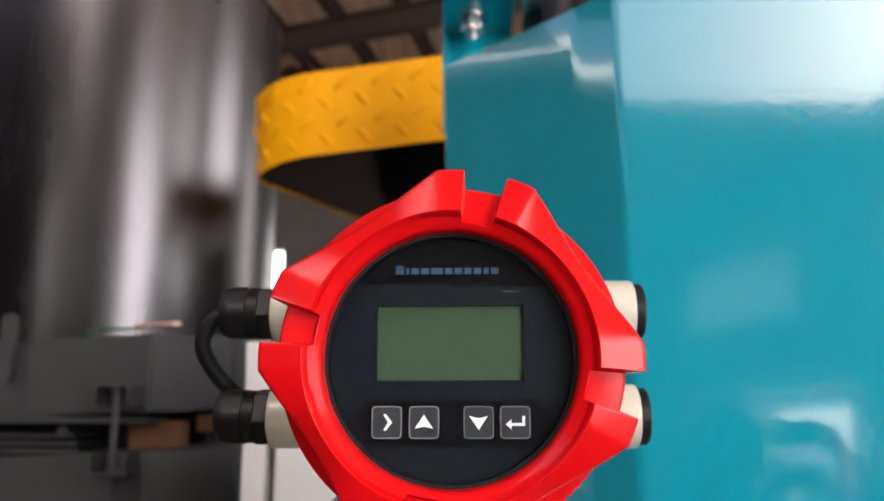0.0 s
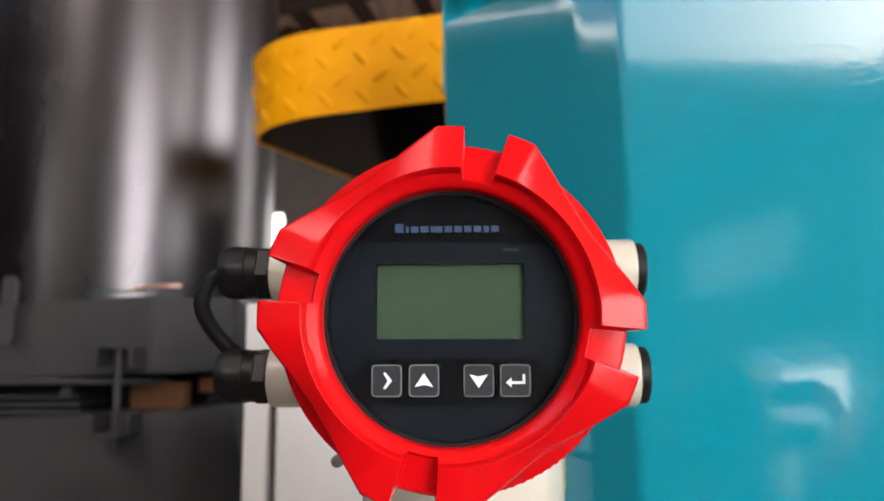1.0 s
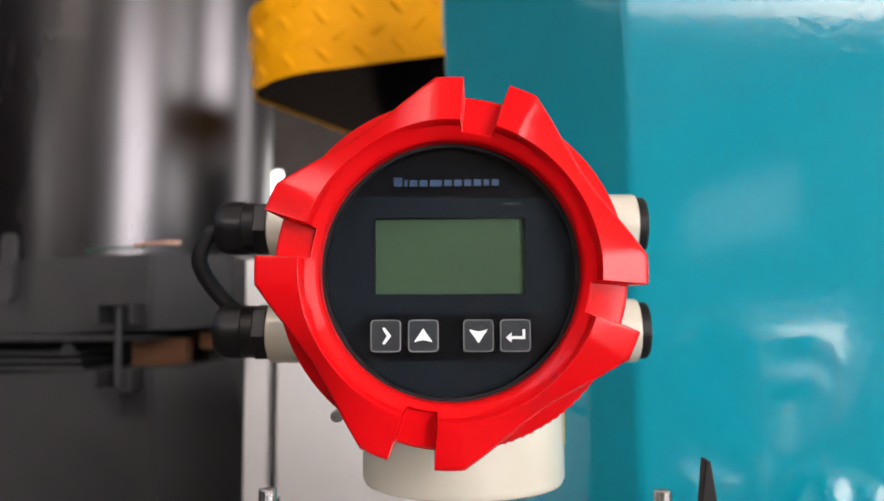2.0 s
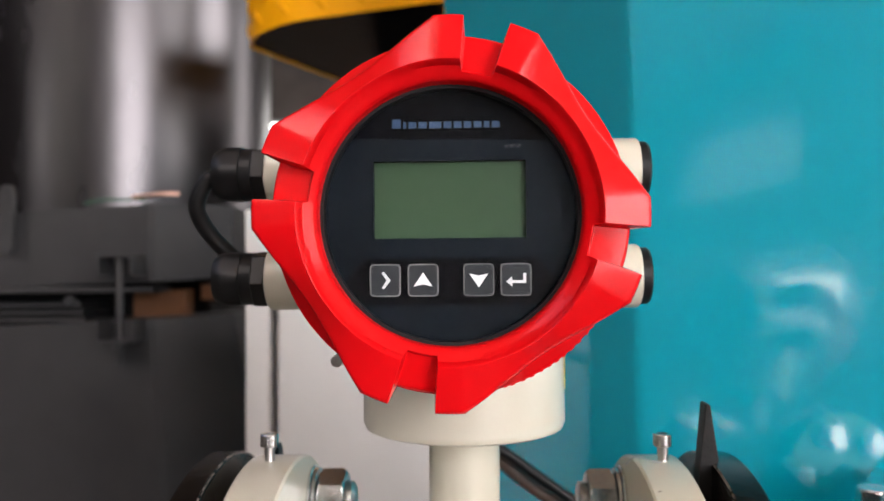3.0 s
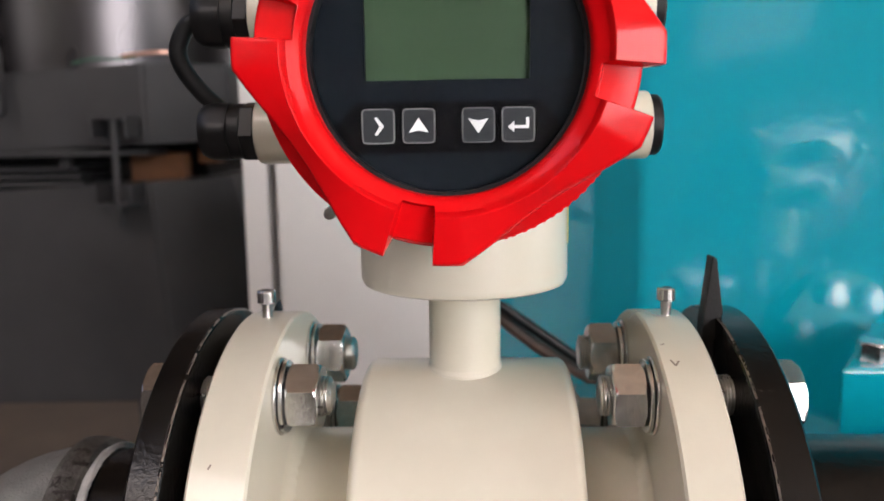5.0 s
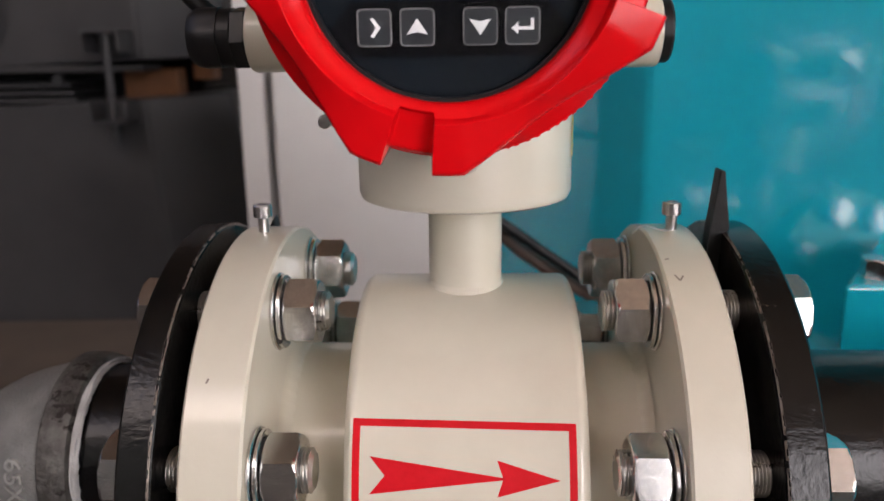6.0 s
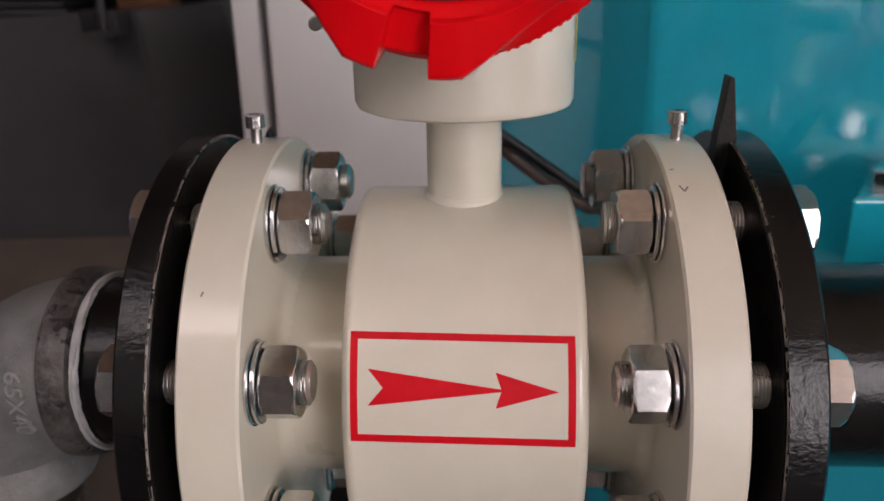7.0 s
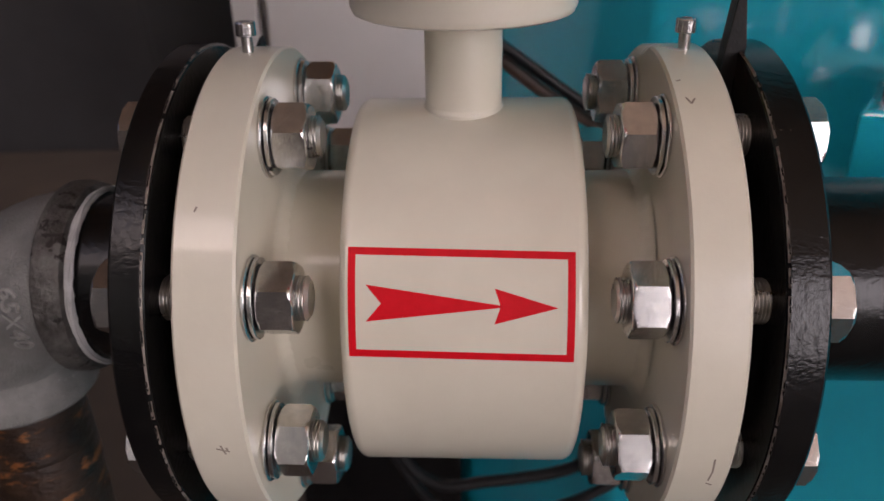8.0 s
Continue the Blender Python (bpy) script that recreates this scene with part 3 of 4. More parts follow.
plate = part("direction_label", curved([(-W - 0.001, -H - 0.001), (W + 0.001, -H - 0.001), (W + 0.001, H + 0.001), (-W - 0.001, H + 0.001)], 0.0000, 0.00012), CREAM, meter)


def leaned(pts):
    return [(x, y - tilt * x) for x, y in pts]


B = 0.0026
part("border", curved(leaned([(-W, H - B), (W, H - B), (W, H), (-W, H)]), 0.0001, 0.0003), LABEL_RED, plate)
part("border", curved(leaned([(-W, -H), (W, -H), (W, -H + B), (-W, -H + B)]), 0.0001, 0.0003), LABEL_RED, plate)
part("border", curved(leaned([(-W, -H + B), (-W + B, -H + B), (-W + B, H - B), (-W, H - B)]), 0.0001, 0.0003), LABEL_RED, plate)
part("border", curved(leaned([(W - B, -H + B), (W, -H + B), (W, H - B), (W - B, H - B)]), 0.0001, 0.0003), LABEL_RED, plate)
part("arrow", curved(leaned([(-0.0328, 0.0064), (0.0135, 0.0004), (0.0115, 0.0062), (0.0332, 0.0), (0.0115, -0.0062), (0.0135, -0.0004), (-0.0328, -0.0064), (-0.0275, 0.0)]), 0.0001, 0.0003), LABEL_RED, plate)

# earthing screws on top of the flanges
for s in (-1, 1):
    e = thing("earthing_screw", (s * 0.0836, 0, Z0 + 0.0985), "small plated knurled screw on top of the cream flange", "screw", "earthing screws")
    m = Matrix.Translation((s * 0.0836, 0, Z0 - 0.001))
    part("shank", rod(0.0022, 0.0960, 0.1065, m, 20, 0.0003), THREAD, e)
    bm = bmesh.new()
    n, rows = 60, []
    for r, h in ((0.0030, 0.1055), (0.0037, 0.1058), (0.0037, 0.1105), (0.0033, 0.1110), (0.0020, 0.1110), (0.0020, 0.1080)):
        rows.append([bm.verts.new(m @ Vector(((r + (0.00018 if i % 4 < 2 else 0)) * math.cos(2 * math.pi * i / n), (r + (0.00018 if i % 4 < 2 else 0)) * math.sin(2 * math.pi * i / n), h))) for i in range(n)])
    for A, C in zip(rows, rows[1:]):
        for i in range(n):
            bm.faces.new((A[i], A[(i + 1) % n], C[(i + 1) % n], C[i]))
    bm.faces.new(rows[0])
    bm.faces.new(rows[-1])
    part("knurled_head", bm, ZINC, e)

# ---- bolts ----


def thread(r, h0, h1, m, pitch=0.002):
    pro, h = [(r - 0.0016, h0)], h0 + 0.0008
    while h < h1 - 0.001:
        pro += [(r - pitch * 0.6, h), (r, h + pitch * 0.5)]
        h += pitch
    pro += [(r - 0.0011, h1 - 0.0006), (r - 0.0018, h1)]
    return lathe(pro, m, 32)


def hex_piece(h0, h1, flats, turn, m, crown0=True, crown1=True):
    """A hexagon with its corners turned off at the ends."""
    r = flats / math.sqrt(3)
    n = 48
    bm = bmesh.new()
    rows = []

    def rad(k):
        return (flats / 2) / math.cos((2 * math.pi * k / n) % (math.pi / 3) - math.pi / 6)

    c = 0.0017
    levels = [(h0, flats / 2 * 0.97 if crown0 else 9)]
    for i in range(1, 5):
        levels.append((h0 + c * i / 4, flats / 2 * 0.97 + (r - flats / 2 * 0.97) * math.sqrt(i / 4) if crown0 else 9))
    for i in range(4, 0, -1):
        levels.append((h1 - c * i / 4, flats / 2 * 0.97 + (r - flats / 2 * 0.97) * math.sqrt(i / 4) if crown1 else 9))
    levels.append((h1, flats / 2 * 0.97 if crown1 else 9))
    for h, lim in levels:
        rows.append([bm.verts.new(m @ Vector((min(lim, rad(k)) * math.cos(2 * math.pi * k / n + turn), min(lim, rad(k)) * math.sin(2 * math.pi * k / n + turn), h))) for k in range(n)])
    for A, C in zip(rows, rows[1:]):
        for k in range(n):
            bm.faces.new((A[k], A[(k + 1) % n], C[(k + 1) % n], C[k]))
    bm.faces.new(rows[0][::-1])
    bm.faces.new(rows[-1])
    return bm


def flange_bolt(head0, face, head_turn):
    """A bolt along +z: its head, from head0, at the bottom outside the black flange, its nut on the cream flange at face."""
    b = thing("flange_bolt", (0, 0, 0), "zinc-plated hexagon bolt with nut through the flanges", "bolt", "flange bolts")
    I = Matrix()
    part("head", hex_piece(head0, head0 + 0.0100, 0.0236, head_turn, I, True, False), ZINC, b)
    part("shank", thread(0.0079, head0 + 0.0100, face + 0.0208, I, 0.0012), THREAD, b)
    part("washer", ring(0.0083, 0.0150, face + 0.0001, face + 0.0017, I, 48, 0.0005), ZINC, b)
    spring = bmesh.new()
    n, rows = 44, []
    for k in range(n + 1):
        a = radians(6 + 348 * k / n)
        dz = 0.0004 * (k / n - 0.5)
        rows.append([spring.verts.new((r * math.cos(a), r * math.sin(a), h + dz)) for r, h in ((0.0083, face + 0.0020), (0.0138, face + 0.0020), (0.0141, face + 0.0023), (0.0141, face + 0.0034), (0.0138, face + 0.0037), (0.0083, face + 0.0037))])
    for A, D in zip(rows, rows[1:]):
        for k in range(6):
            spring.faces.new((A[k], A[(k + 1) % 6], D[(k + 1) % 6], D[k]))
    spring.faces.new(rows[0])
    spring.faces.new(rows[-1])
    part("spring_washer", spring, ZINC, b)
    part("nut", hex_piece(face + 0.0040, face + 0.0168, 0.0232, 0.0, I), ZINC, b)
    return b


# the way that one flat of each nut faces, in degrees above the front
FLATS = {(1, 0): 19, (1, 1): 50, (1, 2): 4, (1, 7): 24, (-1, 0): 8, (-1, 1): 54, (-1, 2): 10, (-1, 7): 30}
rnd = random.Random(4)
for s, head0, face, head_turn in ((-1, -0.0310, 0.0197, -0.07), (1, -0.0345, 0.0193, 0.3)):
    first = flange_bolt(head0, face, head_turn)
    for k in range(8):
        a = radians(22.5 + 45 * k)
        y, z = -0.080 * math.cos(a), Z0 + 0.080 * math.sin(a)
        flat = FLATS.get((s, k), rnd.uniform(0, 60))
        m = Matrix.Translation((s * 0.0915, y, z)) @ Matrix.Rotation(radians(-90 * s), 4, "Y") @ Matrix.Rotation(radians(flat * s), 4, "Z")
        if k == 0:
            first.matrix_basis = m
        else:
            copy_thing(first, m)

# ---- pipework on both sides ----
for s in (-1, 1):
    x0, x1 = (0.0915 + 0.0095, 0.0915 + 0.0235)
    gasket = tagged(part("gasket", ring(0.042, 0.066, 0.0918, 0.1008, AXIS if s > 0 else Matrix.Translation((0, 0, Z0)) @ Matrix.Rotation(radians(180), 4, "Z") @ TO_X, 96, 0.0004), RUBBER, None), "black rubber gasket between the flanges", "gasket", "flange gaskets")
    m = Matrix.Translation((0, 0, Z0)) @ (Matrix() if s > 0 else Matrix.Rotation(radians(180), 4, "Z")) @ TO_X
    if s > 0:
        pipe = thing("black_pipe", (0.115, 0, Z0), "black painted steel pipe with a welded flange", "pipe")
        part("flange", ring(0.040, 0.1000, x0, x1, m, 160, 0.0011), BLACK_PAINT, pipe, "thick black flange with chipped edges")
        part("tube", lathe([(0.0435, x1 - 0.002), (0.0435, 0.9)], m, 96), BLACK_PAINT, pipe)
        part("weld_bead", lathe([(0.0505, x1 - 0.0005), (0.0490, x1 + 0.003), (0.0432, x1 + 0.007)], m, 96, ends=False), BLACK_PAINT, pipe)
    else:
        nip = thing("flanged_nipple", (-0.115, 0, Z0), "black painted flange with a short threaded nipple", "pipe flange")
        part("flange", ring(0.034, 0.1000, x0, x1 - 0.002, m, 160, 0.0011), BLACK_PAINT, nip, "thick black flange with chipped edges")
        part("nipple", lathe([(0.0370, x1 - 0.004), (0.0370, 0.165)], m, 96), BLACK_PAINT, nip)

# the black tab of the spade between the flanges
tab = prism([(0.0935, 0.064), (0.0995, 0.064), (0.1003, 0.090), (0.1040, 0.1010), (0.1010, 0.1235), (0.0990, 0.1240), (0.0965, 0.1000)], -0.004, 0.004, Matrix.Translation((0, -0.006, Z0)) @ Matrix.Rotation(radians(90), 4, "X"), 0.0005, 2)
tagged(part("spade_tab", tab, TAB_BLACK, None), "thin black pointed steel tab wedged between the flanges", "tab")

# galvanised reducing elbow
elbow = thing("pipe_elbow", (-0.19, 0, Z0), "grey galvanised reducing elbow with raised size marks", "pipe elbow")
mL = Matrix.Translation((-0.003, 0, Z0)) @ Matrix.Rotation(radians(180), 4, "Z") @ TO_X


def elbow_body():
    bm = bmesh.new()
    rows, n = [], 64
    cx, cz, bend = -0.171, Z0 - 0.044, 0.044
    steps = 14
    for k in range(steps + 1):
        a = math.pi / 2 * k / steps
        cpt = Vector((cx - bend * math.sin(a) * 0.96, 0, cz + bend * math.cos(a)))
        out = Vector((math.sin(a) * -1, 0, math.cos(a)))
        r = 0.0385 - 0.008 * (k / steps)
        rows.append([bm.verts.new(cpt + r * (math.cos(2 * math.pi * i / n) * out + math.sin(2 * math.pi * i / n) * Vector((0, 1, 0)))) for i in range(n)])
    for A, C in zip(rows, rows[1:]):
        for i in range(n):
            bm.faces.new((A[i], A[(i + 1) % n], C[(i + 1) % n], C[i]))
    bm.faces.new(rows[0])
    bm.faces.new(rows[-1])
    return bm


part("bend", elbow_body(), GALV, elbow)
part("band", lathe([(0.0375, 0.1712), (0.0388, 0.1704), (0.0400, 0.1692), (0.0418, 0.1686), (0.0424, 0.1676), (0.0422, 0.1605), (0.0412, 0.1572), (0.0395, 0.1562), (0.0372, 0.1560)], mL, 96), GALV_WORN, elbow, "rough raised socket band")
part("lower_band", lathe([(0.0250, -0.0625), (0.0325, -0.0622), (0.0340, -0.0605), (0.0342, -0.0560), (0.0336, -0.0535), (0.0322, -0.0490), (0.0311, -0.0440), (0.0300, -0.0395)], Matrix.Translation((-0.2132, 0, Z0)), 96), GALV, elbow)
fray = random.Random(9)
tape = bmesh.new()
rows_ = []
for h, r0 in ((0.1530, 0.0374), (0.1534, 0.0383), (0.1545, 0.0387), (0.1558, 0.0389), (0.1566, 0.0386)):
    rows_.append([tape.verts.new(mL @ Vector(((r0 + fray.uniform(-0.0002, 0.0003)) * math.cos(2 * math.pi * i / 120), (r0 + fray.uniform(-0.0002, 0.0003)) * math.sin(2 * math.pi * i / 120), h + fray.uniform(-0.0004, 0.0004)))) for i in range(120)])
for A, D in zip(rows_, rows_[1:]):
    for i in range(120):
        tape.faces.new((A[i], A[(i + 1) % 120], D[(i + 1) % 120], D[i]))
for k in range(4):
    w0, w1, ph = fray.uniform(0.0006, 0.0012), fray.uniform(3, 9), fray.uniform(0, 6)
    pts = []
    for i in range(60):
        a = 2 * math.pi * i / 60
        rr = 0.0385 + 0.0002 * k + 0.0003 * math.sin(3 * a + ph)
        pts.append(mL @ Vector((rr * math.cos(a), rr * math.sin(a), 0.1556 - 0.0007 * k + w0 * math.sin(int(w1) * a + ph))))
    piece = hose(pts + [pts[0]], 0.00055, 8, 3)
    me = bpy.data.meshes.new("strand")
    piece.to_mesh(me)
    piece.free()
    tape.from_mesh(me)
    bpy.data.meshes.remove(me)
for a, l in ((200, 0.005), (215, 0.009), (222, 0.006), (170, 0.004), (238, 0.007)):
    b = radians(a)
    c, sn = math.cos(b), math.sin(b)
    pts = [mL @ Vector((0.0382 * c, 0.0382 * sn, 0.154)), mL @ Vector((0.0392 * c, 0.0392 * sn, 0.154 - l * 0.5)), mL @ Vector((0.0384 * c + 0.001, 0.0384 * sn, 0.154 - l))]
    piece = hose(pts, 0.00045, 6, 4)
    me = bpy.data.meshes.new("strand")
    piece.to_mesh(me)
    piece.free()
    tape.from_mesh(me)
    bpy.data.meshes.remove(me)
tagged(part("thread_tape", tape, TAPE, None), "frayed white thread tape round the nipple", "tape")
tagged(part("rusty_pipe", lathe([(0.0262, -Z0), (0.0262, -0.130), (0.0267, -0.128), (0.0267, -0.126), (0.0262, -0.124), (0.0262, -0.110), (0.0269, -0.108), (0.0262, -0.104), (0.0262, -0.095), (0.0254, -0.093), (0.0262, -0.090), (0.0254, -0.087), (0.0260, -0.084), (0.0252, -0.081), (0.0258, -0.078), (0.0252, -0.075), (0.0256, -0.072), (0.0250, -0.069), (0.0250, -0.055)], Matrix.Translation((-0.2132, 0, Z0)), 64), RUST, None), "rusty brown upright steel pipe with a threaded end", "pipe")


def size_mark():
    """Raised size marks that read downwards on the side of the elbow."""
    bm = lettering("65X40", 0.0112, Matrix.Rotation(radians(-90), 4, "Z"), depth=0.5)
    cx, cz = -0.171, Z0 - 0.044
    for v in bm.verts:
        x, z, up = v.co.x - 0.1835, v.co.y + Z0 - 0.002, v.co.z > 0
        a = max(0.0, math.atan2((cx - x) / 0.96, max(1e-4, z - cz)))
        q = (cx - 0.04224 * math.sin(a) - x) * math.sin(a) + (z - cz - 0.044 * math.cos(a)) * math.cos(a)
        r = 0.0385 - 0.008 * a / (math.pi / 2)
        v.co = Vector((x, -math.sqrt(max(1e-6, r * r - q * q)) - (0.0014 if up else -0.002), z))
    return bm


part("size_mark", size_mark(), GALV_RUBBED_LIT, elbow, "raised cast size marks", smooth=0)

# black cables slung behind the sensor
for pts, r in (([(0.22, 0.30, 0.90), (0.14, 0.15, 0.835), (0.09, 0.12, 0.803), (0.063, 0.12, 0.784), (0.015, 0.12, 0.774), (-0.025, 0.12, 0.772), (-0.055, 0.14, 0.80), (-0.07, 0.20, 0.86), (-0.06, 0.40, 0.92)], 0.0042),
               ([(0.24, 0.28, 0.88), (0.16, 0.14, 0.82), (0.10, 0.11, 0.785), (0.05, 0.11, 0.757), (0.0, 0.11, 0.750), (-0.04, 0.13, 0.765), (-0.09, 0.2, 0.83), (-0.08, 0.40, 0.90)], 0.0036)):
    tagged(part("power_cable", hose(pts, r), RUBBER, None), "black rubber cable slung behind the flow meter", "cable", "cables behind the meter")
tagged(part("brown_hose", hose([(-0.03, 0.38, 1.10), (0.0, 0.24, 1.066), (0.022, 0.21, 1.048), (0.050, 0.21, 1.026), (0.078, 0.21, 1.008), (0.12, 0.23, 0.98), (0.18, 0.30, 0.95)], 0.0045), mat("brown_rubber", (0.09, 0.06, 0.045), (0.14, 0.09, 0.07), 60, 0.5), None), "thin brown hose behind the neck", "hose")
# small fittings of the head
stick = bmesh.new()
for k in range(12):
    a0, a1 = radians(-14 + 3 * k), radians(-14 + 3 * (k + 1))
    q = [stick.verts.new((0.0428 * math.cos(a), 0.0428 * math.sin(a), z)) for a, z in ((a0, 1.130), (a1, 1.130), (a1, 1.152), (a0, 1.152))]
    stick.faces.new(q)
part("sticker", stick, STICKER, meter, "small yellow sticker on the head's base")
part("set_screw", rod(0.0021, -0.078, -0.066, Matrix.Translation((HX - 0.0385, 0, HZ - 0.0470)) @ TO_Y, 20, 0.0005), THREAD, meter)
part("lock_eye", ring(0.0020, 0.0048, -0.076, -0.071, Matrix.Translation((HX + 0.004, 0, HZ - 0.0590)) @ TO_Y, 32, 0.0006), CREAM, meter, "small cream locking eye under the cover")

# chipped paint along the black flanges' edges, and scratches on the cream ones
for s_, owner in ((1, pipe), (-1, nip)):
    m = Matrix.Translation((0, 0, Z0)) @ (Matrix() if s_ > 0 else Matrix.Rotation(radians(180), 4, "Z")) @ TO_X
    wear = bmesh.new()
    rw = random.Random(21 + s_)
    x = 0.1010
    a = 0.0
    while a < 2 * math.pi:
        w, step = rw.uniform(0.0000, 0.0008), rw.uniform(0.004, 0.03)
        if rw.random() < 0.85:
            q = []
            for da, rr, h in ((0, 0.09945, x + 0.00045), (step, 0.09945, x + 0.00045), (step, 0.10004, x + 0.0010 + w * 0.6), (0, 0.10004, x + 0.0010 + w * 0.3)):
                q.append(wear.verts.new(m @ Vector((rr * math.cos(a + da), rr * math.sin(a + da), h))))
            wear.faces.new(q)
        a += step
    part("chipped_edge", wear, EDGE_WEAR, owner, "chipped bare edge")


def rim_scratch(points, w=0.00035):
    """Thin strokes on a flange's rim: points of x and degrees round from the front upwards."""
    bm = bmesh.new()
    for (x0, a0), (x1, a1) in zip(points, points[1:]):
        b0, b1 = radians(a0), radians(a1)
        d = Vector((x1 - x0, (b1 - b0) * 0.0985)).normalized() * w
        q = []
        for x, b, k in ((x0, b0, 1), (x1, b1, 1), (x1, b1, -1), (x0, b0, -1)):
            xx, bb = x - k * d.y, b + k * d.x / 0.0985
            q.append(bm.verts.new((xx, -0.09862 * math.cos(bb), Z0 + 0.09862 * math.sin(bb))))
        bm.faces.new(q)
    return bm


for pts in ([(0.0762, 66.5), (0.0776, 64.6), (0.0792, 66.2)], [(-0.0835, -9.0), (-0.0790, -9.8)], [(-0.0818, -8.0), (-0.0806, -10.6)], [(-0.0800, -8.6), (-0.0795, -9.6)],
            [(0.0852, -10), (0.0856, -14), (0.0850, -17)], [(0.0846, -18), (0.0868, -18.6)], [(-0.0860, 40), (-0.0853, 41)], [(0.0745, 72), (0.0762, 72.4)]):
    part("scratch", rim_scratch(pts), SCRATCH, meter, smooth=0)
tagged(part("tape_strand", hose([(0.0846, -0.003, 1.1035), (0.0825, -0.005, 1.0995), (0.0785, -0.004, 1.0992), (0.0740, 0.0, 1.1000), (0.0710, 0.002, 1.0990), (0.0690, 0.004, 1.0960)], 0.0003, 6, 6), TAPE, None), "loose white thread-tape strand on the flange", "tape")
tagged(part("gasket_tab", prism([(-0.0955, 0.090), (-0.0925, 0.090), (-0.0922, 0.1010), (-0.0930, 0.1055), (-0.0950, 0.1015)], -0.06, -0.052, Matrix.Translation((0, 0, Z0 - 0.012)) @ Matrix.Rotation(radians(90), 4, "X")), RUBBER, None), "small black gasket tab between the flanges", "gasket")


# ---- the teal machine ----
def leaning_prism(points, lean, tops, z0, zref, edge, segs=6):
    """Plan points at height zref, each moving by lean (x, y) a metre of height, up to its own top; upright edges rounded."""
    bm = bmesh.new()
    rows = [[], []]
    for (x, y), (lx, ly), z1 in zip(points, lean, tops):
        for row, z in zip(rows, (z0, z1)):
            row.append(bm.verts.new((x + lx * (z - zref), y + ly * (z - zref), z)))
    n = len(points)
    bm.faces.new(rows[0][::-1])
    bm.faces.new(rows[1])
    for i in range(n):
        bm.faces.new((rows[0][i], rows[0][(i + 1) % n], rows[1][(i + 1) % n], rows[1][i]))
    ups = [e for e in bm.edges if abs(e.verts[0].co.z - e.verts[1].co.z) > 0.4]
    bmesh.ops.bevel(bm, geom=ups, offset=edge, segments=segs, affect="EDGES", profile=0.5)
    return bm


machine = thing("teal_machine", (0.8, 0.9, 0.0), "large glossy teal painted machine housing on the floor", "machine")
# plan at 1.352 m: front sheet's edge, rounded corner strip, angled side, back, far end of the front sheet
FRONT = Vector((0.1383, 0.3253))
FAR = FRONT + Vector((0.8713, -0.4908)) * 1.5
PL = [tuple(FRONT), (0.1055, 0.3541), (-0.0238, 0.506), (0.5, 1.45), (2.2, 1.6), tuple(FAR)]
LEAN_ = [(0.0184, 0.130), (0.006, 0.115), (-0.012, 0.065), (0, 0), (0, 0), (0.045, 0.115)]
part("casing", leaning_prism(PL, LEAN_, (1.566, 1.560, 1.5625, 1.57, 1.57, 1.575), 0.0, 1.352, 0.005, 4), TEAL, machine, smooth=50)

# bracket with its bolt, and the bearing on top of the casing
part("bracket", block(-0.034, 0.714, 1.55, 0.066, 0.7254, 1.842, 0.003), TEAL, machine, "dark teal bracket plate on top")
part("bracket_shelf", block(-0.031, 0.60, 1.6993, 0.066, 0.7132, 1.7099, 0.002), TEAL, machine)
UNDER = Matrix.Translation((0.0101, 0.6646, 0))
part("bracket_nut", hex_piece(1.678, 1.696, 0.0274, 0.2, UNDER), ZINC, machine)
part("bracket_bolt", rod(0.0087, 1.664, 1.678, UNDER, 24), ZINC, machine)
part("bracket_washer", rod(0.0205, 1.696, 1.6993, UNDER, 32), ZINC, machine)
part("bracket_bolt", hex_piece(1.628, 1.6445, 0.0258, 0.2, UNDER), TEAL, machine)
part("bracket_bolt", rod(0.0076, 1.555, 1.628, UNDER, 24), TEAL, machine)
part("bearing_housing", lathe([(0.0836, 1.555), (0.0836, 1.618), (0.0684, 1.629), (0.0684, 1.804), (0.0532, 1.819)], Matrix.Translation((0.1454, 0.6608, 0)), 48), BLACK_PAINT, machine, "black round bearing housing")
# foot bracket beside the black pipe
foot = part("foot_bracket", prism([(0.2025, 0.100), (0.60, 0.100), (0.60, 0.215), (0.275, 0.215)], 0.985, 1.0445, Matrix(), 0.003), TEAL, machine, "teal bracket with a bolt on top")
part("foot_bolt", hex_piece(1.0440, 1.0550, 0.0165, 0.4, Matrix.Translation((0.2275, 0.116, 0.0008)), False, True), ZINC, foot, "plain steel hexagon bolt head")

# ---- yellow belt guard ----
guard = thing("belt_guard", (0.0, 1.3, 1.644), "yellow checker-plate belt guard with a rounded end", "guard")
TILT = Matrix.Translation((-0.17, 1.2, 1.7435)) @ Matrix.Rotation(radians(-4.7), 4, "Y") @ Matrix.Translation((0.17, -1.2, -1.7435))
GT = TILT @ Matrix.Translation((-0.468, 1.130, 0)) @ Matrix.Rotation(radians(-5), 4, "Z")
R_END = 0.15
GOUT = [(0.62, 0.0)] + [(R_END - R_END * math.sin(radians(a)), R_END - R_END * math.cos(radians(a))) for a in range(0, 76, 5)]
tx, ty = GOUT[-1]
BACK = 1.17
GOUT += [(tx + 0.10, ty + 0.37), (tx + 0.16, ty + 0.46), (0.62, ty + 0.50)]
GOUT = [(x * BACK, y * BACK) for x, y in GOUT]
GZ0, GZ1 = 1.6575, 1.8295
bm = bmesh.new()
loops = []
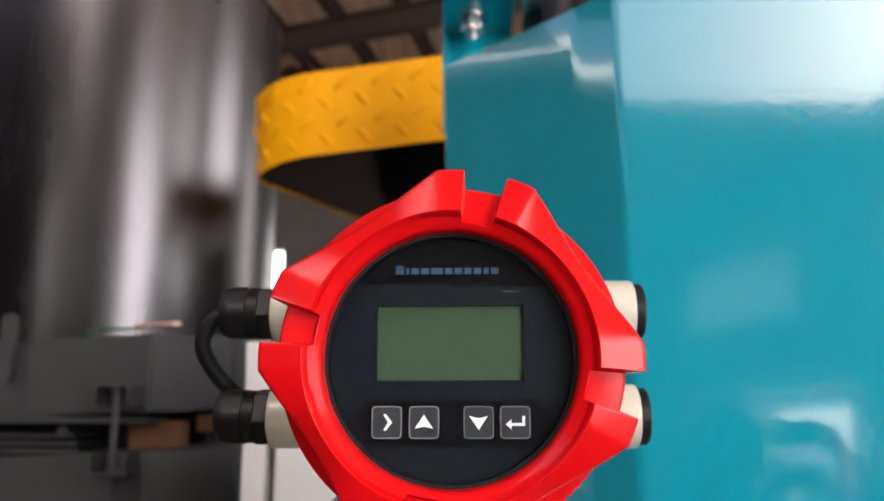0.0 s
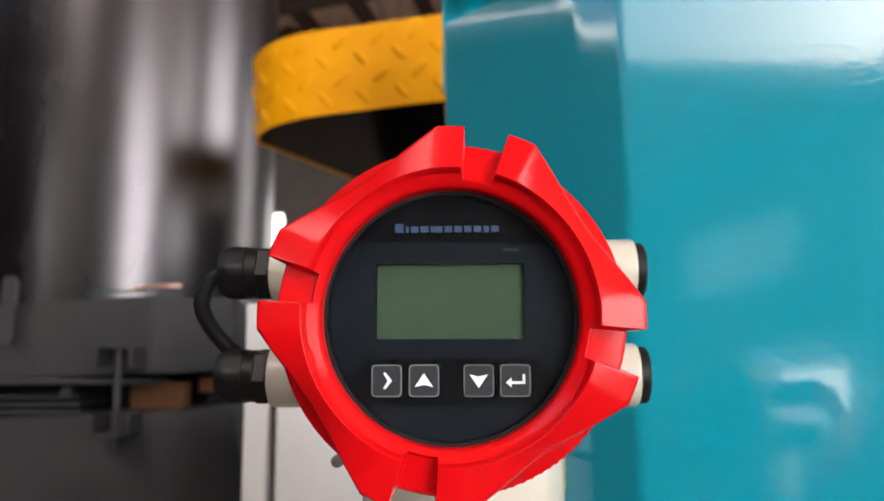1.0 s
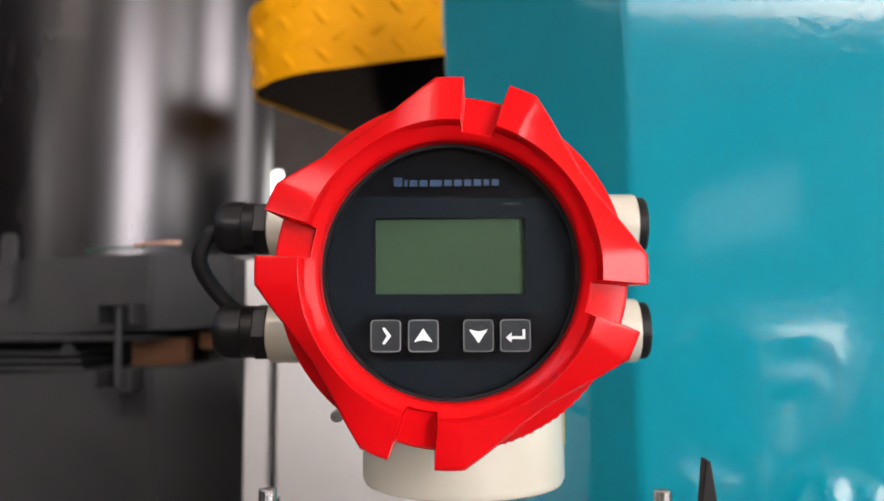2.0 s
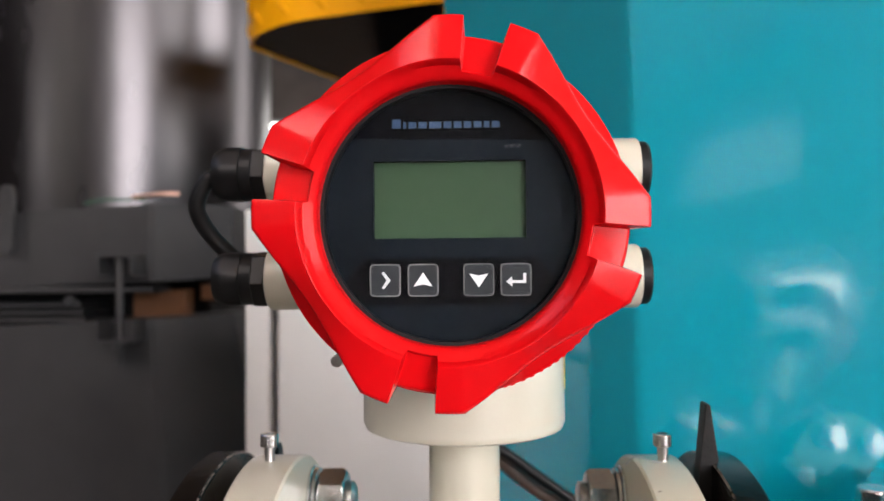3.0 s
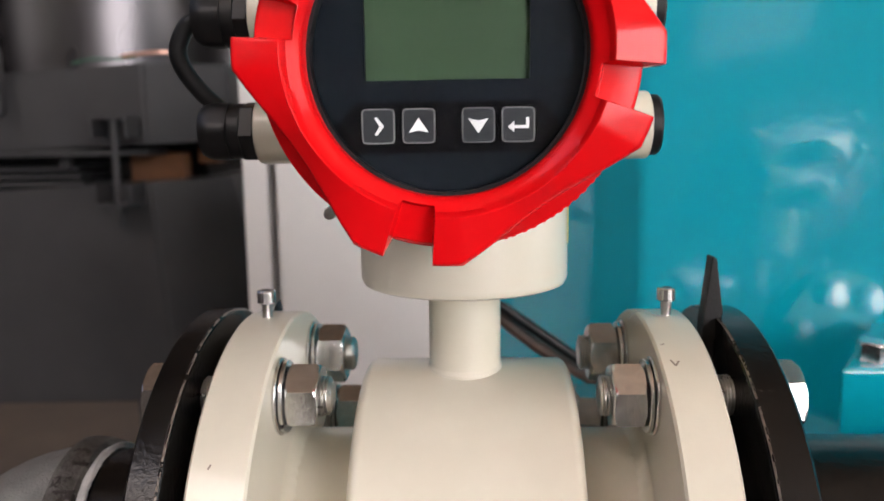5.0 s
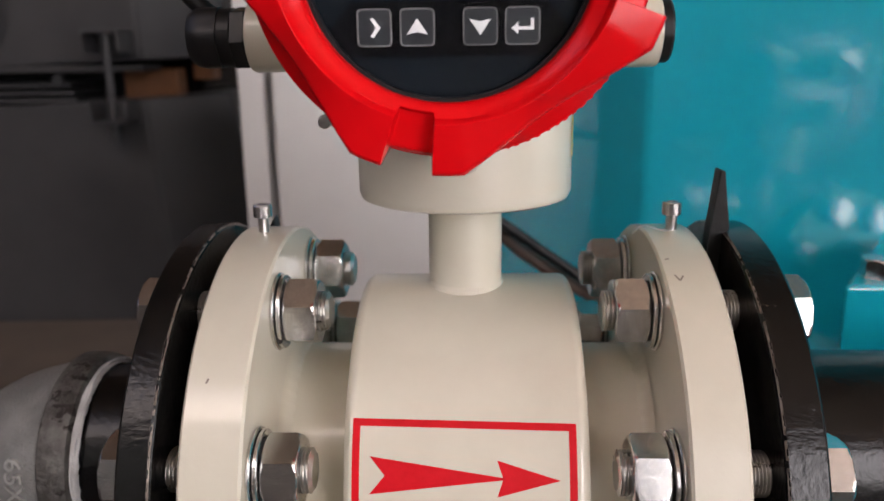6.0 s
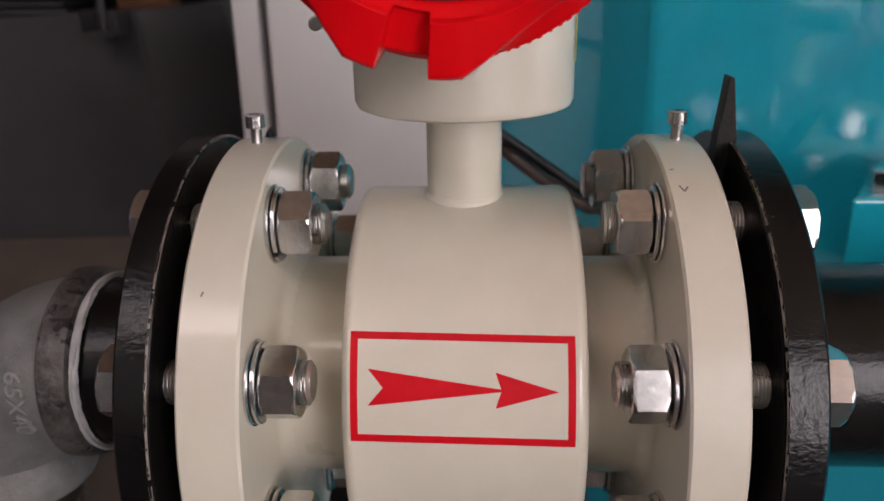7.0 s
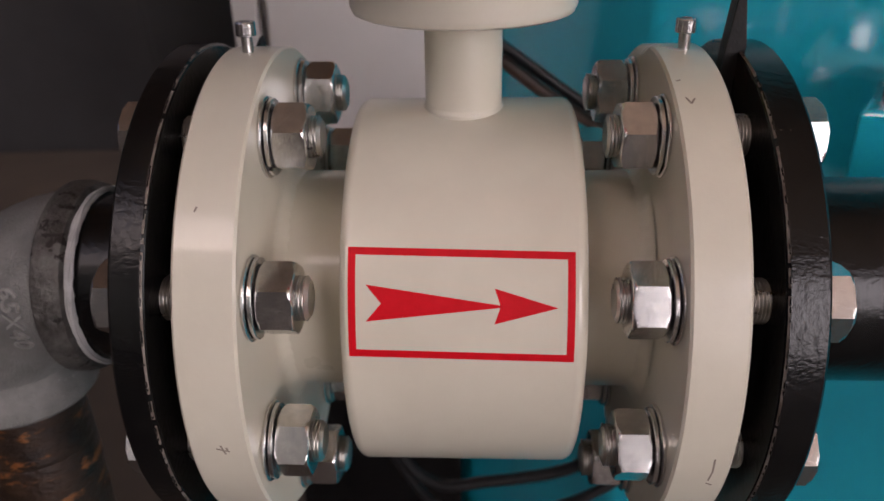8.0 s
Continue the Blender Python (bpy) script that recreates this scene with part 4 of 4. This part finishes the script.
for z, f in ((GZ0 + 0.002, 0.995), (GZ0, 1.0), (GZ1 - 0.002, 1.0), (GZ1, 0.992)):
    loops.append([bm.verts.new(GT @ Vector((0.35 + (x - 0.35) * f, 0.3 + (y - 0.3) * f, z))) for x, y in GOUT])
for A, D in zip(loops, loops[1:]):
    for i in range(len(A)):
        bm.faces.new((A[i], A[(i + 1) % len(A)], D[(i + 1) % len(A)], D[i]))
bm.faces.new(loops[-1])
shell = part("shell", bm, YELLOW, guard)
part("base_plate", prism([(0.35 + (x - 0.35) * 0.985, 0.3 + (y - 0.3) * 0.98) for x, y in GOUT], GZ0 + 0.004, GZ0 + 0.012, GT), BLACK_PAINT, guard)


def lug_mesh():
    """One raised tread of the checker plate."""
    bm = bmesh.new()
    rows = []
    for u in (-1, -0.8, -0.4, 0, 0.4, 0.8, 1):
        w = 0.0061 * math.sqrt(max(0.0, 1 - u * u)) + 0.0003
        h = 0.0049 * math.sqrt(max(0.0, 1 - u * u))
        rows.append([bm.verts.new((u * 0.0222, -w, -0.0002)), bm.verts.new((u * 0.0222, -w * 0.5, h)), bm.verts.new((u * 0.0222, w * 0.5, h)), bm.verts.new((u * 0.0222, w, -0.0002))])
    for A, D in zip(rows, rows[1:]):
        for k in range(3):
            bm.faces.new((A[k], A[k + 1], D[k + 1], D[k]))
    me = bpy.data.meshes.new("lug")
    bm.to_mesh(me)
    bm.free()
    me.materials.append(YELLOW)
    me.shade_smooth()
    return me


LUG = lug_mesh()
arc = [(Vector(a), Vector(b)) for a, b in zip(GOUT, GOUT[1:])]


def along(s):
    for a, b in arc:
        d = (b - a).length
        if s <= d:
            t = (b - a).normalized()
            return a + t * s, t
        s -= d
    return None


for row in range(4):
    z = GZ0 + 0.030 + 0.038 * row
    for k in range(22):
        got = along(0.16 + 0.075 * k + (0.0375 if row % 2 else 0.0))
        if not got or got[0].y > 0.35:
            continue
        p, t = got
        X, up = Vector((t.x, t.y, 0)), Vector((0, 0, 1))
        N = Vector((-t.y, t.x, 0))
        if N.dot(Vector((p.x - 0.35, p.y - 0.3, 0))) < 0:
            N = -N
        ang = radians(52 if row % 2 == 0 else -42)
        u = X * math.cos(ang) + up * math.sin(ang)
        v = N.cross(u)
        o = new("lug", LUG)
        m3 = Matrix((u, v, N)).transposed().to_4x4()
        m3.translation = Vector((p.x, p.y, z))
        o.matrix_basis = Matrix.Translation(-Vector(guard["base"])) @ GT @ m3
        o.parent = shell
motor = thing("black_motor", (-0.06, 1.62, 0.0), "black painted motor housing under the belt guard", "motor")
part("housing", lathe([(0.15, 0.75), (0.165, 0.77), (0.165, 1.60), (0.15, 1.644)], Matrix.Translation((-0.06, 1.62, 0)), 64), BLACK_PAINT, motor)
part("pedestal", block(-0.19, 1.49, 0.0, 0.07, 1.75, 0.75, 0.005), BLACK_PAINT, motor)

# ---- the steel tank and the grey hopper under it ----
TX, TY, TR = -0.974, 1.842, 0.410
tank = thing("steel_tank", (TX, TY, 1.25), "tall bare rolled-steel tank with a dull sheen", "tank")
part("shell", lathe([(TR, 1.25), (TR, 1.28), (TR, 1.85), (TR, 1.852), (TR + 0.0003, 1.8525), (TR + 0.0003, 1.8535), (TR, 1.854), (TR, 1.856), (TR, 2.27), (TR, 2.290), (TR - 0.0005, 2.294), (TR - 0.012, 2.295), (TR - 0.012, 2.285), (TR - 0.012, 1.25)], Matrix.Translation((TX, TY, 0)), 200, ends=False), STEEL, tank)
for a, z in ((-58, 2.245), (-40, 2.225), (-24, 2.245), (-24, 2.205), (-10, 2.225)):
    part("rivet_hole", rod(0.0055, TR - 0.002, TR + 0.0008, Matrix.Translation((TX, TY, z)) @ Matrix.Rotation(radians(a), 4, "Z") @ TO_X, 16, 0.0004), BLACK_PAINT, tank)

hopper = thing("grey_hopper", (-0.75, 1.0, 0.0), "dark grey painted steel hopper with clamp bolts", "hopper")


def hopper_box(z0, z1, spread, rise=0.045):
    """A box with a canted corner; the rim rises a little towards the right, and the right end spreads downwards."""
    pts = [(-1.5, 0.86), (-0.4565, 0.785), (-0.362, 0.865), (-0.56, 2.35), (-1.5, 2.35)]
    bm = bmesh.new()
    rows = []
    for z in (z0, z1):
        k = spread * (z1 - z)
        rows.append([bm.verts.new((x + (k if i in (2, 3) else k * 0.35 if i == 1 else 0), y, z + rise * (x + 0.46))) for i, (x, y) in enumerate(pts)])
    n = len(pts)
    bm.faces.new(rows[0][::-1])
    bm.faces.new(rows[1])
    for i in range(n):
        bm.faces.new((rows[0][i], rows[0][(i + 1) % n], rows[1][(i + 1) % n], rows[1][i]))
    bmesh.ops.bevel(bm, geom=bm.edges[:], offset=0.004, segments=2, affect="EDGES")
    return bm


part("upper_box", hopper_box(1.166, 1.278, 0.0), GREY, hopper)
part("lower_box", hopper_box(0.79, 1.112, 0.2), GREY, hopper)
# black filler block that darkens the gap between the two boxes
part("gap_filler", block(-1.45, 0.93, 1.0, -0.42, 1.5, 1.2, 0), BLACK_PAINT, hopper)
part("rim_strip", block(-1.4, 0.80, 1.158, -0.46, 0.87, 1.166, 0.002, Matrix.Translation((0, 0, -0.008))), GREY, hopper)
for z in (1.128, 1.139, 1.150):
    part("shim_plate", block(-1.2, 0.835, z - 0.022, -0.575 - (z - 1.12) * 0.3, 0.95, z - 0.016, 0.001), GREY, hopper, "thin stacked steel plate")
part("shim_bolt", hex_piece(0, 0.012, 0.016, 0.0, Matrix.Translation((-0.60, 0.84, 1.138)) @ Matrix.Rotation(radians(90), 4, "X")), GREY, hopper)
part("orange_bracket", block(-0.515, 0.86, 1.105, -0.435, 0.90, 1.152, 0.002, Matrix.Translation((0, 0, 0))), ORANGE, hopper, "orange primed bracket in the gap")
part("orange_bracket", block(-0.425, 0.90, 1.135, -0.395, 0.94, 1.160, 0.002), ORANGE, hopper)
for x in (-1.3, -0.55):
    for y in (1.0, 1.5):
        part("leg", block(x - 0.03, y - 0.03, 0, x + 0.03, y + 0.03, 0.80, 0.003), GREY, hopper)


def clamp(x, y, z):
    c = thing("clamp_bolt", (x, y, z), "grey painted clamp with a long bolt across the hopper's gap", "clamp")
    for z0, up in ((z + 0.015, True), (z - 0.105, False)):
        part("bracket", block(x - 0.026, y - 0.045, z0, x + 0.026, y, z0 + 0.004, 0.001), GREY, c)
        for s in (-1, 1):
            a, b = (z0 - 0.026, z0) if up else (z0 + 0.004, z0 + 0.032)
            part("cheek", block(x + s * 0.024 - 0.002, y - 0.045, a, x + s * 0.024 + 0.002, y, b, 0.0008), GREY, c)
    part("rod", rod(0.0052, z - 0.135, z + 0.014, Matrix.Translation((x, y - 0.026, 0)), 20), GREY, c)
    part("nut", hex_piece(z - 0.117, z - 0.107, 0.018, 0.1, Matrix.Translation((x, y - 0.026, 0))), GREY, c)


clamp(-0.492, 0.787, 1.186)
lug = thing("lifting_lug", (-0.665, 0.79, 1.22), "small grey steel lug with a hole on the hopper", "lug")
pts = rounded(-0.010, -0.055, 0.010, 0.045, 0.0098, 8)
part("plate", prism(pts, 0.0, 0.012, Matrix.Translation((-0.665, 0.786, 1.262)) @ Matrix.Rotation(radians(90), 4, "X"), 0.001, 1), GREY, lug)
part("eye", ring(0.0035, 0.0075, 0.012, 0.014, Matrix.Translation((-0.665, 0.786, 1.295)) @ Matrix.Rotation(radians(90), 4, "X"), 32, 0.0004), GREY, lug)
# a stripped wire left on the hopper's rim
wire = thing("wire_offcut", (-0.51, 0.80, 1.282), "short green and copper wire offcut lying on the hopper", "wire")
part("sheath", hose([(-0.562, 0.80, 1.281), (-0.53, 0.80, 1.286), (-0.50, 0.80, 1.285), (-0.47, 0.80, 1.287)], 0.0022, 10), mat("green_sheath", (0.02, 0.08, 0.05), (0.03, 0.10, 0.06), 60, 0.5), wire)
part("copper", hose([(-0.49, 0.798, 1.289), (-0.45, 0.80, 1.293), (-0.425, 0.81, 1.294)], 0.0026, 10), mat("copper", (0.62, 0.36, 0.27), (0.7, 0.42, 0.32), 60, 0.35, metal=0.6), wire)

# ---- the white cabinet ----
cab = thing("white_cabinet", (-0.1, 0.44, 0.0), "white sheet-metal cabinet with a narrow edge strip", "cabinet")
part("side_strip", block(-0.211, 0.405, 0.665, -0.188, 0.470, 1.238, 0.002), WHITE_PAINT, cab)
part("carcass", block(-0.1875, 0.425, 0.665, -0.004, 0.468, 1.236, 0.002), WHITE_PAINT, cab)
part("door", block(-0.179, 0.400, 0.665, -0.002, 0.4246, 1.236, 0.003), WHITE_PAINT, cab)
part("plinth", block(-0.20, 0.41, 0.0, -0.01, 0.466, 0.665, 0.003), BLACK_PAINT, cab)
